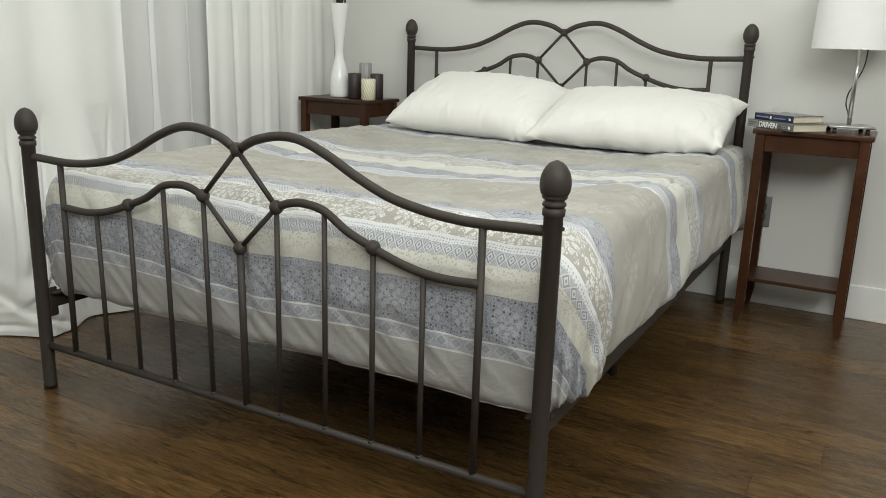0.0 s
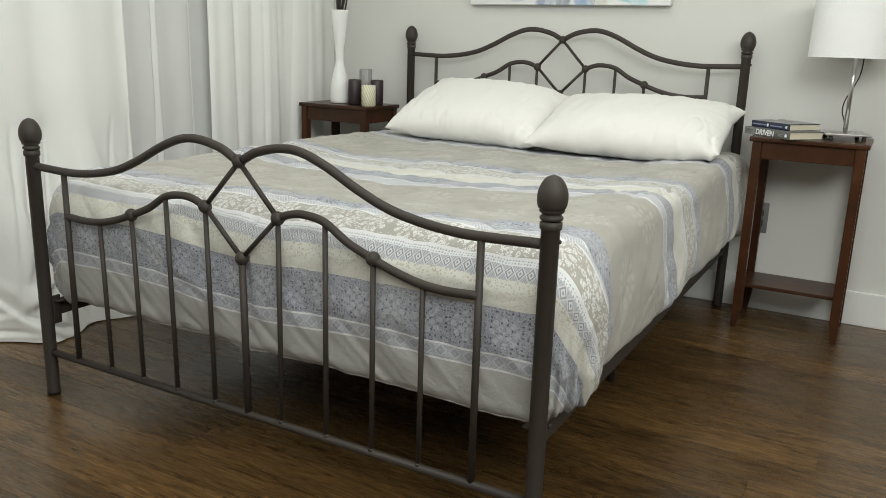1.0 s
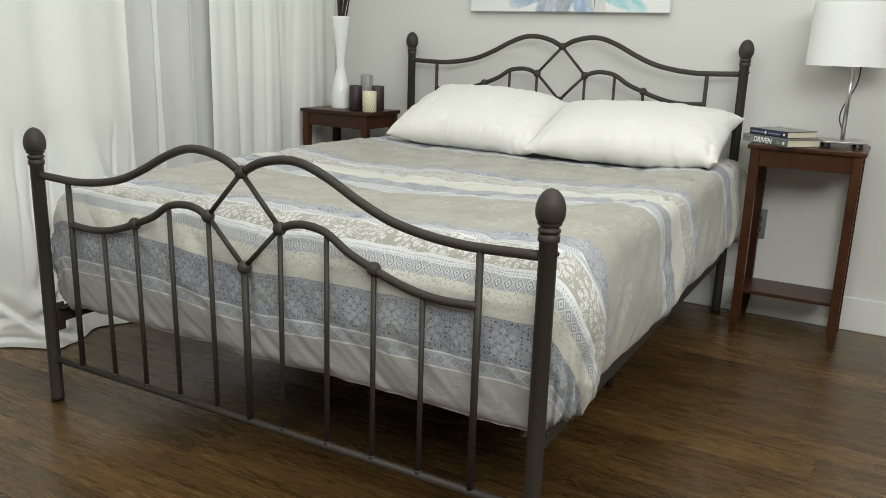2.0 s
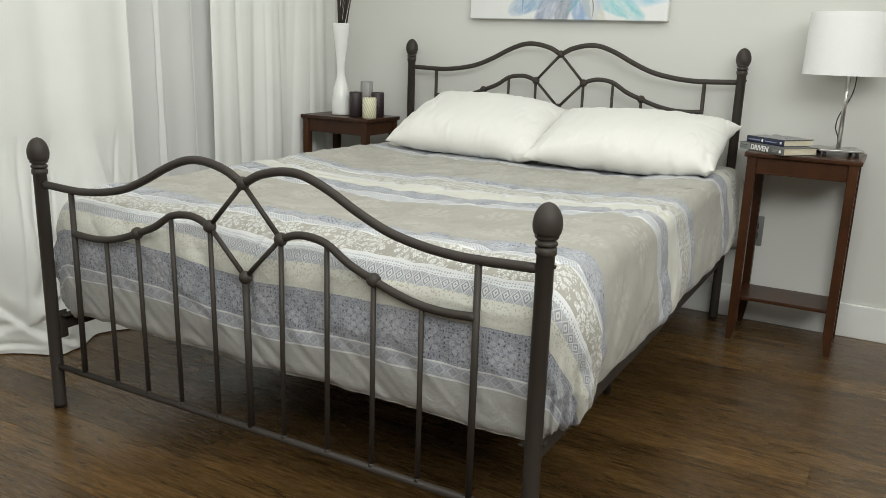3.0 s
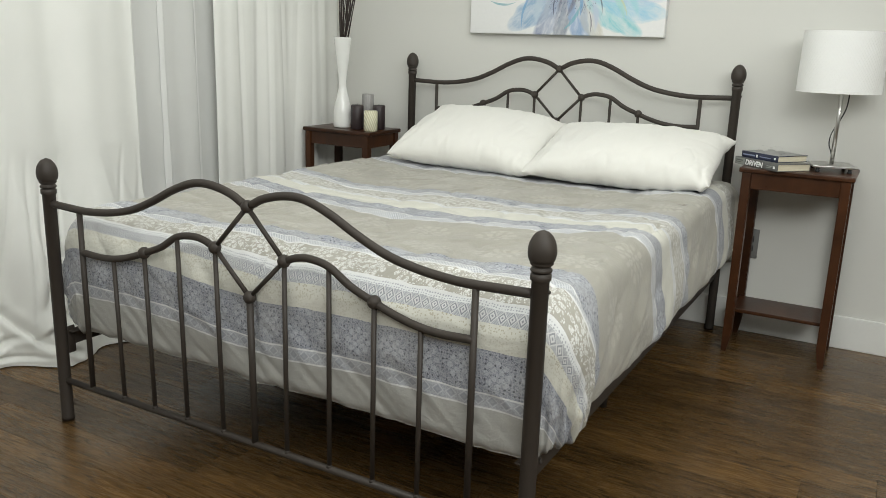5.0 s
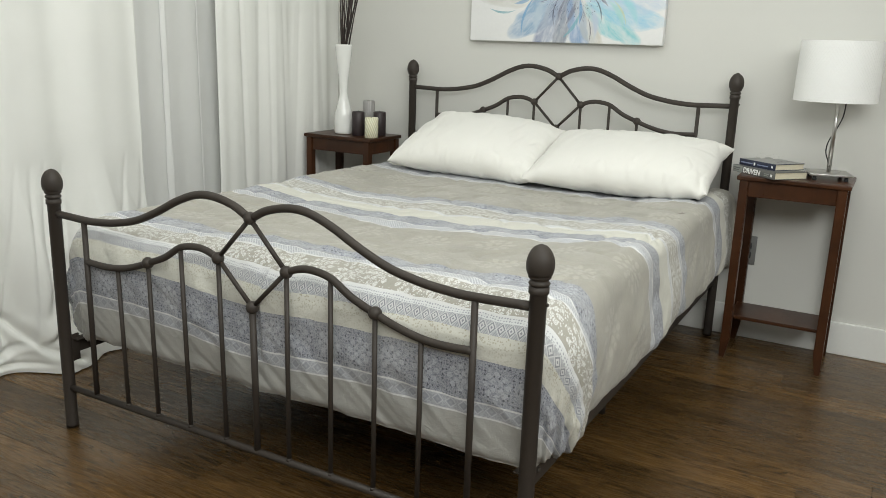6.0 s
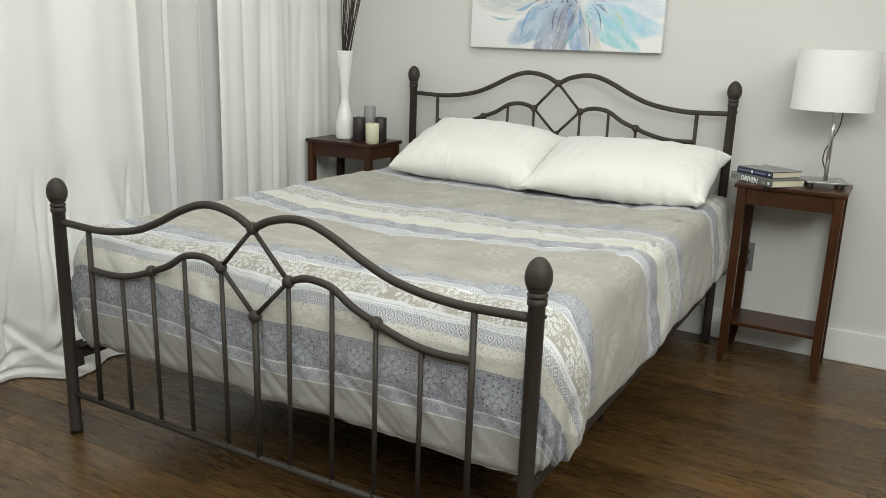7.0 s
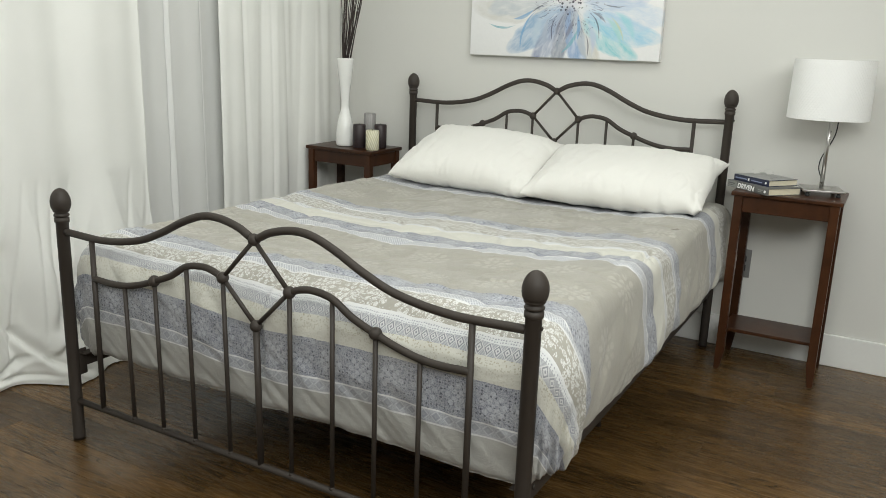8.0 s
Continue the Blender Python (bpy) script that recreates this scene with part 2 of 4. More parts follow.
def duvet_material():
    m = Mat("woven_striped_duvet_cloth", 0.48, 0.0, 0.4)
    uv = m.co.outputs["UV"]
    sep = m.node("ShaderNodeSeparateXYZ")
    m.link(uv, sep.inputs[0])
    a, b = m.ex(sep.outputs[0]), m.ex(sep.outputs[1])
    b = b + (m.noise(uv, 2.6, 1) - 0.5) * 0.014 + (m.noise(uv, 12, 1) - 0.5) * 0.003
    tones = {"TAUPE": TAUPE, "BLUE": BLUE, "PALE": PALE, "CREAM": CREAM, "WHITE": WHITE}
    base = STONE
    for tone in tones.values():
        total = None
        for k, (start, c, _) in enumerate(BANDS):
            if c == tone:
                e = b.between(start, BANDS[k + 1][0] if k + 1 < len(BANDS) else B1)
                total = e if total is None else total + e
        base = m.mix(total, base, tone)

    def mask(kind):
        """1 inside the bands of that pattern."""
        total = None
        for k, (s, _, p) in enumerate(BANDS):
            if p == kind:
                e = b.between(s, BANDS[k + 1][0] if k + 1 < len(BANDS) else B1)
                total = e if total is None else total + e
        return total

    def rosette(mid, period, radius, leaves, shift=0.0):
        """Two rings of leaves round a bud, repeated across the cloth; mid is the row's middle along b."""
        u, w = ((a / period + shift).fract() - 0.5) * period, b - mid
        r, th = (u * u + w * w).op("SQRT") / radius, w.op("ARCTAN2", u) / (2 * math.pi)
        one = ((th * leaves).fract() - 0.5).mag()
        two = ((th * (2 * leaves) + 0.5).fract() - 0.5).mag()
        inner = r.between(0.20, 0.55) * (one + (r - 0.38).mag() * 0.9).lt(0.36)
        outer = r.between(0.60, 1.0) * (two + (r - 0.80).mag() * 0.8).lt(0.34)
        return inner.most(outer).most(r.lt(0.13))

    # scrolls: fine dark curls, scattered dark crosses and paler rosettes on blue
    jit = m.noise(uv, 60, 2)
    cells = m.voronoi(uv, 135, "F1", 0.45)
    curls = (cells - 0.32).mag().lt(0.08) * jit.gt(0.45)
    dark_dot = m.voronoi(uv, 84, "F1", 0.3)
    pale_net = m.voronoi(uv, 170, "DISTANCE_TO_EDGE").lt(0.10)
    scroll = mask("scroll")
    col = m.mix(scroll * pale_net * 0.45, base, (0.52, 0.54, 0.58))
    col = m.mix(scroll * curls * 0.75, col, (0.10, 0.11, 0.16))
    col = m.mix(scroll * dark_dot.lt(0.20) * 0.9, col, (0.035, 0.038, 0.06))
    ros = rosette(-0.100, 0.090, 0.034, 4.0)
    for mid, shift in ((0.213, 0.3), (0.788, 0.1), (1.092, 0.6), (1.640, 0.2)):
        ros = ros.most(rosette(mid, 0.090, 0.028, 4.0, shift))
    col = m.mix(scroll * ros * jit.gt(0.36) * 0.40, col, (0.60, 0.62, 0.66))
    # a chain of diamonds: pale outlines with a dark core by the foot hem, dark ones with a pale core higher up
    for kind, period, mid, half in (("diamond", 0.0235, 0.029, 0.0150), ("chain", 0.034, -0.1685, 0.0160)):
        d = ((a / period).fract() - 0.5).mag() * 2.0 + ((b - mid) / half).mag()
        msk = mask(kind)
        if kind == "diamond":
            tri = (((a + b) / 0.0042).fract() - 0.5).mag().gt(0.25) * d.gt(1.12)
            col = m.mix(msk * tri * 0.7, m.mix(msk * 0.5, col, (0.60, 0.60, 0.60)), (0.20, 0.21, 0.25))
            col = m.mix(msk * d.lt(1.06) * 0.75, col, (0.62, 0.62, 0.61))
            col = m.mix(msk * ((d - 0.72).mag().lt(0.15)).most(d.lt(0.24)) * 0.85, col, (0.15, 0.16, 0.20))
        else:
            net = m.voronoi(uv, 160, "DISTANCE_TO_EDGE").lt(0.12)
            col = m.mix(msk * net * d.gt(1.0) * 0.5, col, (0.52, 0.54, 0.57))
            col = m.mix(msk * (d - 0.84).mag().lt(0.11) * 0.75, col, (0.56, 0.57, 0.60))
            col = m.mix(msk * (d - 0.45).mag().lt(0.13) * 0.35, col, (0.22, 0.23, 0.28))
    # white leafy lace on taupe
    lace = rosette(0.100, 0.088, 0.037, 5.0)
    for mid, shift in ((0.982, 0.4), (1.832, 0.1)):
        lace = lace.most(rosette(mid, 0.098, 0.047, 6.0, shift))
    vine = m.voronoi(uv, 210, "F1", 0.9).lt(0.40) * m.noise(uv, 30, 2, 0.5, 1.0).gt(0.46)
    petals = (lace * m.voronoi(uv, 190, "DISTANCE_TO_EDGE").gt(0.07)).most(vine)
    col = m.mix(mask("flower") * petals * 0.80, col, (0.76, 0.76, 0.74))
    # hatched strips, and a strip of grey dots between white lines
    hatch = (((a / 0.0085 + b / 0.010).fract() - 0.5).mag().gt(0.30)).most(((a / 0.0085 - b / 0.010).fract() - 0.5).mag().gt(0.40))
    col = m.mix(mask("hatch") * hatch * 0.7, col, (0.74, 0.75, 0.76))
    dots = m.voronoi(uv, 150, "F1", 0.25).lt(0.30)
    col = m.mix(mask("dots"), col, m.mix(dots * 0.8, (0.68, 0.69, 0.69), (0.25, 0.26, 0.30)))
    # golden leaf specks on the cream, thickest towards the diamonds
    speck = m.voronoi(uv, 175).lt(0.38) * m.noise(uv, 38, 2).gt(0.40)
    thick = ((b + 0.047) / 0.061).least(1.0).most(0.25)
    col = m.mix(mask("speck") * speck * thick * 0.75, col, (0.33, 0.29, 0.18))
    # woven rosettes, hardly paler than the taupe
    medal = rosette(0.36, 0.21, 0.062, 6.0, 0.2).most(rosette(0.575, 0.21, 0.062, 6.0, 0.7))
    for mid, shift in ((1.23, 0.2), (1.44, 0.7)):
        medal = medal.most(rosette(mid, 0.21, 0.062, 6.0, shift))
    sprig = m.voronoi(uv, 200, "F1", 0.9).lt(0.42) * m.voronoi(uv, 9.5, "F1", 0.3).lt(0.26)
    col = m.mix(mask("medal") * (medal * m.noise(uv, 80, 2).gt(0.38)).most(sprig * 0.4) * 0.25, col, (0.66, 0.64, 0.58))
    # a small brown smudge, and the uneven tone of a satin weave
    smudge = ((a - 0.727) * (a - 0.727) + (b - 1.356) * (b - 1.356)).op("SQRT") + (m.noise(uv, 70, 3) - 0.5) * 0.03
    col = m.mix(smudge.lt(0.017) * 0.9, col, (0.12, 0.095, 0.065))
    satin = m.noise(uv, 7, 4, 0.6, 0.5)
    col = m.mix((satin - 0.42).op("MAXIMUM", 0.0) * 0.7, col, (0.52, 0.50, 0.45))
    col = m.mix((satin * -1.0 + 0.46).op("MAXIMUM", 0.0) * 0.8, col, (0.20, 0.19, 0.17))
    # thread
    thread = m.noise(uv, 900, 2)
    col = m.mix((thread - 0.5).mag() * 0.9, col, (0.30, 0.29, 0.27))
    m.color(col)
    crease = (m.noise(uv, 9, 3, 0.55, 0.6) - 0.5).mag() * -2.2 + (m.noise(uv, 31, 3, 0.6, 0.8) - 0.5).mag() * -0.3
    m.bump(thread * 0.12 + crease + petals * 0.06, 0.55, 0.006)
    m.b.inputs["Sheen Weight"].default_value = 0.2
    return m.m


DUVET = duvet_material()


# ---- building helpers ----
def mesh_of(name, bm, material, smooth=True):
    me = bpy.data.meshes.new(name)
    bmesh.ops.recalc_face_normals(bm, faces=bm.faces)
    bm.to_mesh(me)
    bm.free()
    for p in me.polygons:
        p.use_smooth = smooth
    me.materials.append(material)
    return me


def part(name, bm, material, parent=None, label="", m=None, smooth=True):
    ob = new(name, mesh_of(name, bm, material, smooth))
    if parent is not None:
        ob.parent = parent
    if m is not None:
        ob.matrix_basis = m
    if label:
        ob["label"] = label
    return ob


def thing(name, m, label, category, group=""):
    ob = new(name)
    ob.empty_display_size = 0.05
    ob.matrix_basis = m
    return tagged(ob, label, category, group)


def box(x0, x1, y0, y1, z0, z1, bevel=0.0, seg=2, bm=None):
    bm = bm or bmesh.new()
    geo = bmesh.ops.create_cube(bm, size=1.0, matrix=Matrix.LocRotScale(((x0 + x1) / 2, (y0 + y1) / 2, (z0 + z1) / 2), None, (x1 - x0, y1 - y0, z1 - z0)))
    if bevel:
        edges = list({e for v in geo["verts"] for e in v.link_edges})
        bmesh.ops.bevel(bm, geom=edges, offset=bevel, segments=seg, profile=0.5, affect="EDGES")
    return bm


def lathe(profile, seg=28, ribs=0, depth=0.0):
    bm = bmesh.new()
    rings = []
    for r, z in profile:
        ring = []
        for k in range(seg):
            t = 2 * math.pi * k / seg
            rr = max(r * (1 + (depth * math.cos(ribs * t) if ribs else 0)), 0.0002)
            ring.append(bm.verts.new((rr * math.cos(t), rr * math.sin(t), z)))
        rings.append(ring)
    for p, q in zip(rings, rings[1:]):
        for k in range(seg):
            bm.faces.new((p[k], p[(k + 1) % seg], q[(k + 1) % seg], q[k]))
    bm.faces.new(rings[0])
    bm.faces.new(rings[-1])
    return bm


def glide(points, steps=6):
    """A smooth line through the points."""
    pts = [Vector(p) for p in points]
    pts = [pts[0] * 2 - pts[1], *pts, pts[-1] * 2 - pts[-2]]
    out = []
    for p0, p1, p2, p3 in zip(pts, pts[1:], pts[2:], pts[3:]):
        for k in range(steps):
            t = k / steps
            out.append(0.5 * (2 * p1 + (p2 - p0) * t + (2 * p0 - 5 * p1 + 4 * p2 - p3) * t * t + (3 * p1 - p0 - 3 * p2 + p3) * t ** 3))
    out.append(pts[-2])
    return out


def tube(points, r, seg=14, bm=None):
    bm = bm or bmesh.new()
    pts = [Vector(p) for p in points]
    side = None
    rings = []
    for k, p in enumerate(pts):
        way = (pts[min(k + 1, len(pts) - 1)] - pts[max(k - 1, 0)]).normalized()
        if side is None:
            side = way.orthogonal().normalized()
        side = (side - way * side.dot(way)).normalized()
        up = way.cross(side)
        rr = r[k] if isinstance(r, list) else r
        rings.append([bm.verts.new(p + rr * (math.cos(2 * math.pi * j / seg) * side + math.sin(2 * math.pi * j / seg) * up)) for j in range(seg)])
    for p, q in zip(rings, rings[1:]):
        for j in range(seg):
            bm.faces.new((p[j], p[(j + 1) % seg], q[(j + 1) % seg], q[j]))
    bm.faces.new(rings[0])
    bm.faces.new(rings[-1])
    return bm


def sheet(nu, nv, place, uvs=None):
    """A grid of nu x nv faces; place(u, v) with u and v from 0 to 1."""
    bm = bmesh.new()
    layer = bm.loops.layers.uv.new("UVMap") if uvs else None
    grid = [[bm.verts.new(place(i / nu, j / nv)) for j in range(nv + 1)] for i in range(nu + 1)]
    for i in range(nu):
        for j in range(nv):
            f = bm.faces.new((grid[i][j], grid[i + 1][j], grid[i + 1][j + 1], grid[i][j + 1]))
            if uvs:
                for loop, (p, q) in zip(f.loops, ((i, j), (i + 1, j), (i + 1, j + 1), (i, j + 1))):
                    loop[layer].uv = uvs(p / nu, q / nv)
    return bm


def n2(x, y, z=0.0):
    return noise.noise(Vector((x, y, z)))


# ---- room ----
X0, X1, Y0, Y1 = -1.46, 4.1, -3.6, 2.10


def structure(name, bm, material, label, category):
    return tagged(part(name, bm, material, label=label, smooth=False), "", category, "", "structure")


structure("wall_north", box(X0 - 0.1, X1 + 0.1, Y1, Y1 + 0.1, 0, CEIL), WALL, "plain light grey painted wall behind the headboard", "wall")
structure("wall_south", box(X0 - 0.1, X1 + 0.1, Y0 - 0.1, Y0, 0, CEIL), WALL, "plain light grey painted wall", "wall")
structure("wall_east", box(X1, X1 + 0.1, Y0, Y1, 0, CEIL), WALL, "plain light grey painted wall", "wall")
# west wall with the window's opening
WY0, WY1, WZ0, WZ1 = 0.25, 1.75, 0.35, 2.15
bm = box(X0 - 0.1, X0, Y0, WY0, 0, CEIL)
box(X0 - 0.1, X0, WY1, Y1, 0, CEIL, bm=bm)
box(X0 - 0.1, X0, WY0, WY1, 0, WZ0, bm=bm)
box(X0 - 0.1, X0, WY0, WY1, WZ1, CEIL, bm=bm)
structure("wall_west", bm, WALL, "light grey painted wall with a curtained window", "wall")
structure("ceiling", box(X0 - 0.1, X1 + 0.1, Y0 - 0.1, Y1 + 0.1, CEIL, CEIL + 0.1), CEILING, "plain white painted ceiling", "ceiling")
win = structure("window_1", box(X0 - 0.09, X0 - 0.02, WY0, WY0 + 0.05, WZ0, WZ1, 0.004), TRIM, "white framed window behind a grey sheer", "window")
part("window_frame", box(X0 - 0.09, X0 - 0.02, WY1 - 0.05, WY1, WZ0, WZ1, 0.004), TRIM, win)
part("window_frame", box(X0 - 0.09, X0 - 0.02, WY0 + 0.05, WY1 - 0.05, WZ1 - 0.05, WZ1, 0.004), TRIM, win)
part("window_frame", box(X0 - 0.09, X0 - 0.02, WY0 + 0.05, WY1 - 0.05, WZ0, WZ0 + 0.05, 0.004), TRIM, win)
part("window_frame", box(X0 - 0.085, X0 - 0.025, 0.985, 1.025, WZ0 + 0.05, WZ1 - 0.05, 0.004), TRIM, win)
pane = part("pane", box(X0 - 0.06, X0 - 0.054, WY0 + 0.05, WY1 - 0.05, WZ0 + 0.05, WZ1 - 0.05), GLASS, win, smooth=False)
pane.visible_shadow = False


def skirting(name, x0, x1, y0, y1):
    structure(name, box(x0, x1, y0, y1, 0, 0.137, 0.003), TRIM, "plain white painted flat baseboard", "baseboard")


skirting("baseboard_1", X0 + 0.014, X1 - 0.014, Y1 - 0.014, Y1)
skirting("baseboard_2", X0, X0 + 0.014, Y0 + 0.014, Y1)
skirting("baseboard_3", X1 - 0.014, X1, Y0 + 0.014, Y1)
skirting("baseboard_4", X0, X1, Y0, Y0 + 0.014)

# housing for the ceiling fill, an added source out of view
panel = thing("ceiling_fill", pose(0.45, 0.15, CEIL), "unseen flat white rectangular fill panel added at the ceiling", "ceiling light")
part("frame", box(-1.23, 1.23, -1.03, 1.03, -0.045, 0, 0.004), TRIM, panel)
# unseen softboxes, assumed behind the camera from the soft shadows on the wall
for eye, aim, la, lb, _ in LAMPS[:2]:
    stand = thing("studio_lamp", pose(eye[0], eye[1], 0), "unseen studio softbox lamp on a black stand", "lamp", "studio lamps")
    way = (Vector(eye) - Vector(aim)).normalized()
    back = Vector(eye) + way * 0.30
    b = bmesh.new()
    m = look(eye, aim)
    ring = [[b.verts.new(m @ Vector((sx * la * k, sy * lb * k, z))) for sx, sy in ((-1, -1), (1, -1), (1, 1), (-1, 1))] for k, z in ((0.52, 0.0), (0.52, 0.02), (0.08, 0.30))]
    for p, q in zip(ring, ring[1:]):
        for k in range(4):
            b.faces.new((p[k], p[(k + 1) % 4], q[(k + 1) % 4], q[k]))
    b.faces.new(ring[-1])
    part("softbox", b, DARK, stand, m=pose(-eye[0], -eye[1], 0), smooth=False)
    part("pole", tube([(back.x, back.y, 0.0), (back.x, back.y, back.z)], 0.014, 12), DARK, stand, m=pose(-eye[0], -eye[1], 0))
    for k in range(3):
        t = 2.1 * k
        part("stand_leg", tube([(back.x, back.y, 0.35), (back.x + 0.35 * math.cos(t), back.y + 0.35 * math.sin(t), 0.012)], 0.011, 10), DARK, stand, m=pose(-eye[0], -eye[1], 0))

# ---- bed frame ----
bed = thing("bed_frame", pose(0, 0, 0), "dark bronze metal bed frame with arched headboard and footboard", "bed")
TOP = [(0.012, 0.766), (0.055, 0.787), (0.12, 0.801), (0.18, 0.798), (0.25, 0.773), (0.33, 0.733), (0.41, 0.7005), (0.49, 0.683), (0.56, 0.675), (0.62, 0.673), (0.756, 0.677)]
ARCH = [(0.113, 0.642), (0.15, 0.656), (0.19, 0.660), (0.245, 0.650), (0.305, 0.614), (0.37, 0.588), (0.43, 0.567), (0.49, 0.553), (0.55, 0.548), (0.625, 0.551)]


def arch_height(u):
    for (u0, z0), (u1, z1) in zip(ARCH, ARCH[1:]):
        if u <= u1:
            return z0 + (z1 - z0) * (u - u0) / (u1 - u0)
    return ARCH[-1][1]


def post(x, y, top):
    r = 0.0182
    p = part("post", lathe([(r, 0.004), (r + 0.0005, 0.0), (r + 0.0005, 0.012), (r, 0.014), (r, top - 0.105), (r + 0.0005, top - 0.1045), (r + 0.0032, top - 0.102), (r + 0.0032, top - 0.090), (r, top - 0.0885), (r, top - 0.0875)]), METAL, bed, m=pose(x, y, 0))
    prof = [(r - 0.002, -0.0875), (r + 0.003, -0.085), (r + 0.0045, -0.081), (r + 0.002, -0.077), (r - 0.0015, -0.075), (r + 0.0035, -0.0715), (r + 0.006, -0.068), (r + 0.0045, -0.0645)]
    for k in range(15):
        t = k / 14
        z = -0.063 + 0.063 * t
        w = max(0.0, 1 - ((t - 0.30) / 0.70) ** 2) ** 0.56 if t > 0.30 else math.sqrt(1 - ((0.30 - t) / 0.30) ** 2 * 0.24)
        prof.append((0.0293 * w, z))
    part("finial", lathe(prof), METAL, p, m=pose(0, 0, top), label="egg-shaped bronze finial")
    part("bolt", lathe([(0.004, 0), (0.0045, 0.002), (0.003, 0.004)], 10), METAL, p, m=pose(r - 0.0005, 0.002, top - 0.126, 0, 90, 0))
    return p


def bed_end(cx, half, y, up, low):
    """One end of the bed: posts, arched rails, a diamond of bars and the uprights. up lifts the whole pattern, low is the bottom rail's height."""
    for s in (-1, 1):
        post(cx + s * half + (0.006 if up == 0 else 0) + (0.003 if s > 0 and up == 0 else 0), y, (0.811 if s > 0 else 0.808) + up)
    P = lambda u, z: (cx + u, y, z + up)
    for s in (-1, 1):
        pts = [P(s * u, z) for u, z in TOP[:-1]] + [P(s * (half - 0.012) + (0.006 if up == 0 else 0), TOP[-1][1])]
        part("top_rail", tube(glide(pts), 0.0105), METAL, bed)
        part("arch_rail", tube(glide([P(s * u, z) for u, z in ARCH]), 0.0095), METAL, bed)
        part("diamond_bar", tube([P(0, 0.760), P(s * 0.112, 0.642)], 0.0062, 10), METAL, bed)
        part("diamond_bar", tube([P(s * 0.112, 0.642), P(0, 0.531)], 0.0062, 10), METAL, bed)
        for u, z, r in ((0.112, 0.642, 0.0165), (0.372, 0.588, 0.0165)):
            part("ball_joint", lathe([(r * math.sin(math.pi * k / 12), -r * math.cos(math.pi * k / 12)) for k in range(13)], 20), METAL, bed, m=Matrix.Translation(P(s * u, z)))
        part("upright", tube([P(s * 0.626, 0.673), (cx + s * 0.626, y, low)], 0.0080, 12), METAL, bed)
        for u in (0.112, 0.245, 0.372, 0.496):
            ub = s * u + (0.008 if s < 0 and up == 0 else 0)
            part("spindle", tube([P(s * u, arch_height(u)), (cx + ub, y, low)], 0.0062, 10), METAL, bed)
            part("weld", lathe([(0.0085, 0.0), (0.0075, 0.004), (0.0064, 0.007)], 12), METAL, bed, m=pose(cx + ub, y, low + 0.006))
    for z, r in ((0.761, 0.0165), (0.531, 0.0165)):
        part("ball_joint", lathe([(r * math.sin(math.pi * k / 12), -r * math.cos(math.pi * k / 12)) for k in range(13)], 20), METAL, bed, m=Matrix.Translation(P(0, z)))
    part("upright", tube([P(0, 0.531), (cx + (0.006 if up == 0 else 0), y, low)], 0.0088, 12), METAL, bed)
    part("bottom_rail", tube([(cx - half + 0.008, y, low), (cx + half, y, low)], 0.0098), METAL, bed)


bed_end(-0.006, 0.76, 0.0, 0.0, 0.132)
bed_end(-0.018, 0.766, 2.026, 0.307, 0.44)
for s in (-1, 1):
    x = s * 0.755
    b = box(min(x, x - s * 0.004), max(x, x - s * 0.004), 0.015, 2.01, 0.238, 0.288, 0.0015)
    box(min(x, x - s * 0.032), max(x, x - s * 0.032), 0.015, 2.01, 0.284, 0.288, 0.0015, bm=b)
    rail = part("side_rail", b, METAL, bed, smooth=False)
    for y in (0.085, 1.93):
        part("bolt", lathe([(0.007, 0), (0.0075, 0.002), (0.005, 0.0045)], 12), METAL, rail, m=pose(x, y, 0.268, 0, s * 90, 0))
    for y in (0.022, 2.004):
        part("bracket", box(x - s * 0.006 - 0.003, x - s * 0.006 + 0.003, y - 0.016, y + 0.016, 0.215, 0.300, 0.002), METAL, bed)
    part("support_leg", tube([(s * 0.612, 1.01, 0.0), (s * 0.612, 1.01, 0.285)], 0.013, 14), METAL, bed)
part("support_leg", tube([(0, 1.01, 0.0), (0, 1.01, 0.285)], 0.013, 14), METAL, bed)
part("cross_bar", box(-0.72, 0.72, 0.995, 1.025, 0.255, 0.284, 0.002), METAL, bed)
for k in range(9):
    y = 0.16 + k * 0.21
    if abs(y - 1.01) > 0.03:
        part("slat", box(-0.722, 0.722, y - 0.02, y + 0.02, 0.2885, 0.3, 0.002), METAL, bed)

# ---- duvet ----
HX, FY, BY, ZT = 0.742, 0.150, 1.93, 0.655
RX, RY = 0.056, 0.135  # roundness of the long edges and of the foot edge


def fall(s, rr):
    """How far out and down the cloth lies, s metres past the edge of the flat top."""
    arc = rr * math.pi / 2
    if s < arc:
        return rr * math.sin(s / rr), -rr * (1 - math.cos(s / rr))
    d = s - arc
    return rr - 0.35 * d * d, -rr - d


SA, SF, SB = 0.45, 0.212 + 0.235, 0.30


def ease(lo, hi, t):
    """0 at lo, 1 at hi, smooth between."""
    k = max(0.0, min(1.0, (t - lo) / (hi - lo)))
    return k * k * (3 - 2 * k)


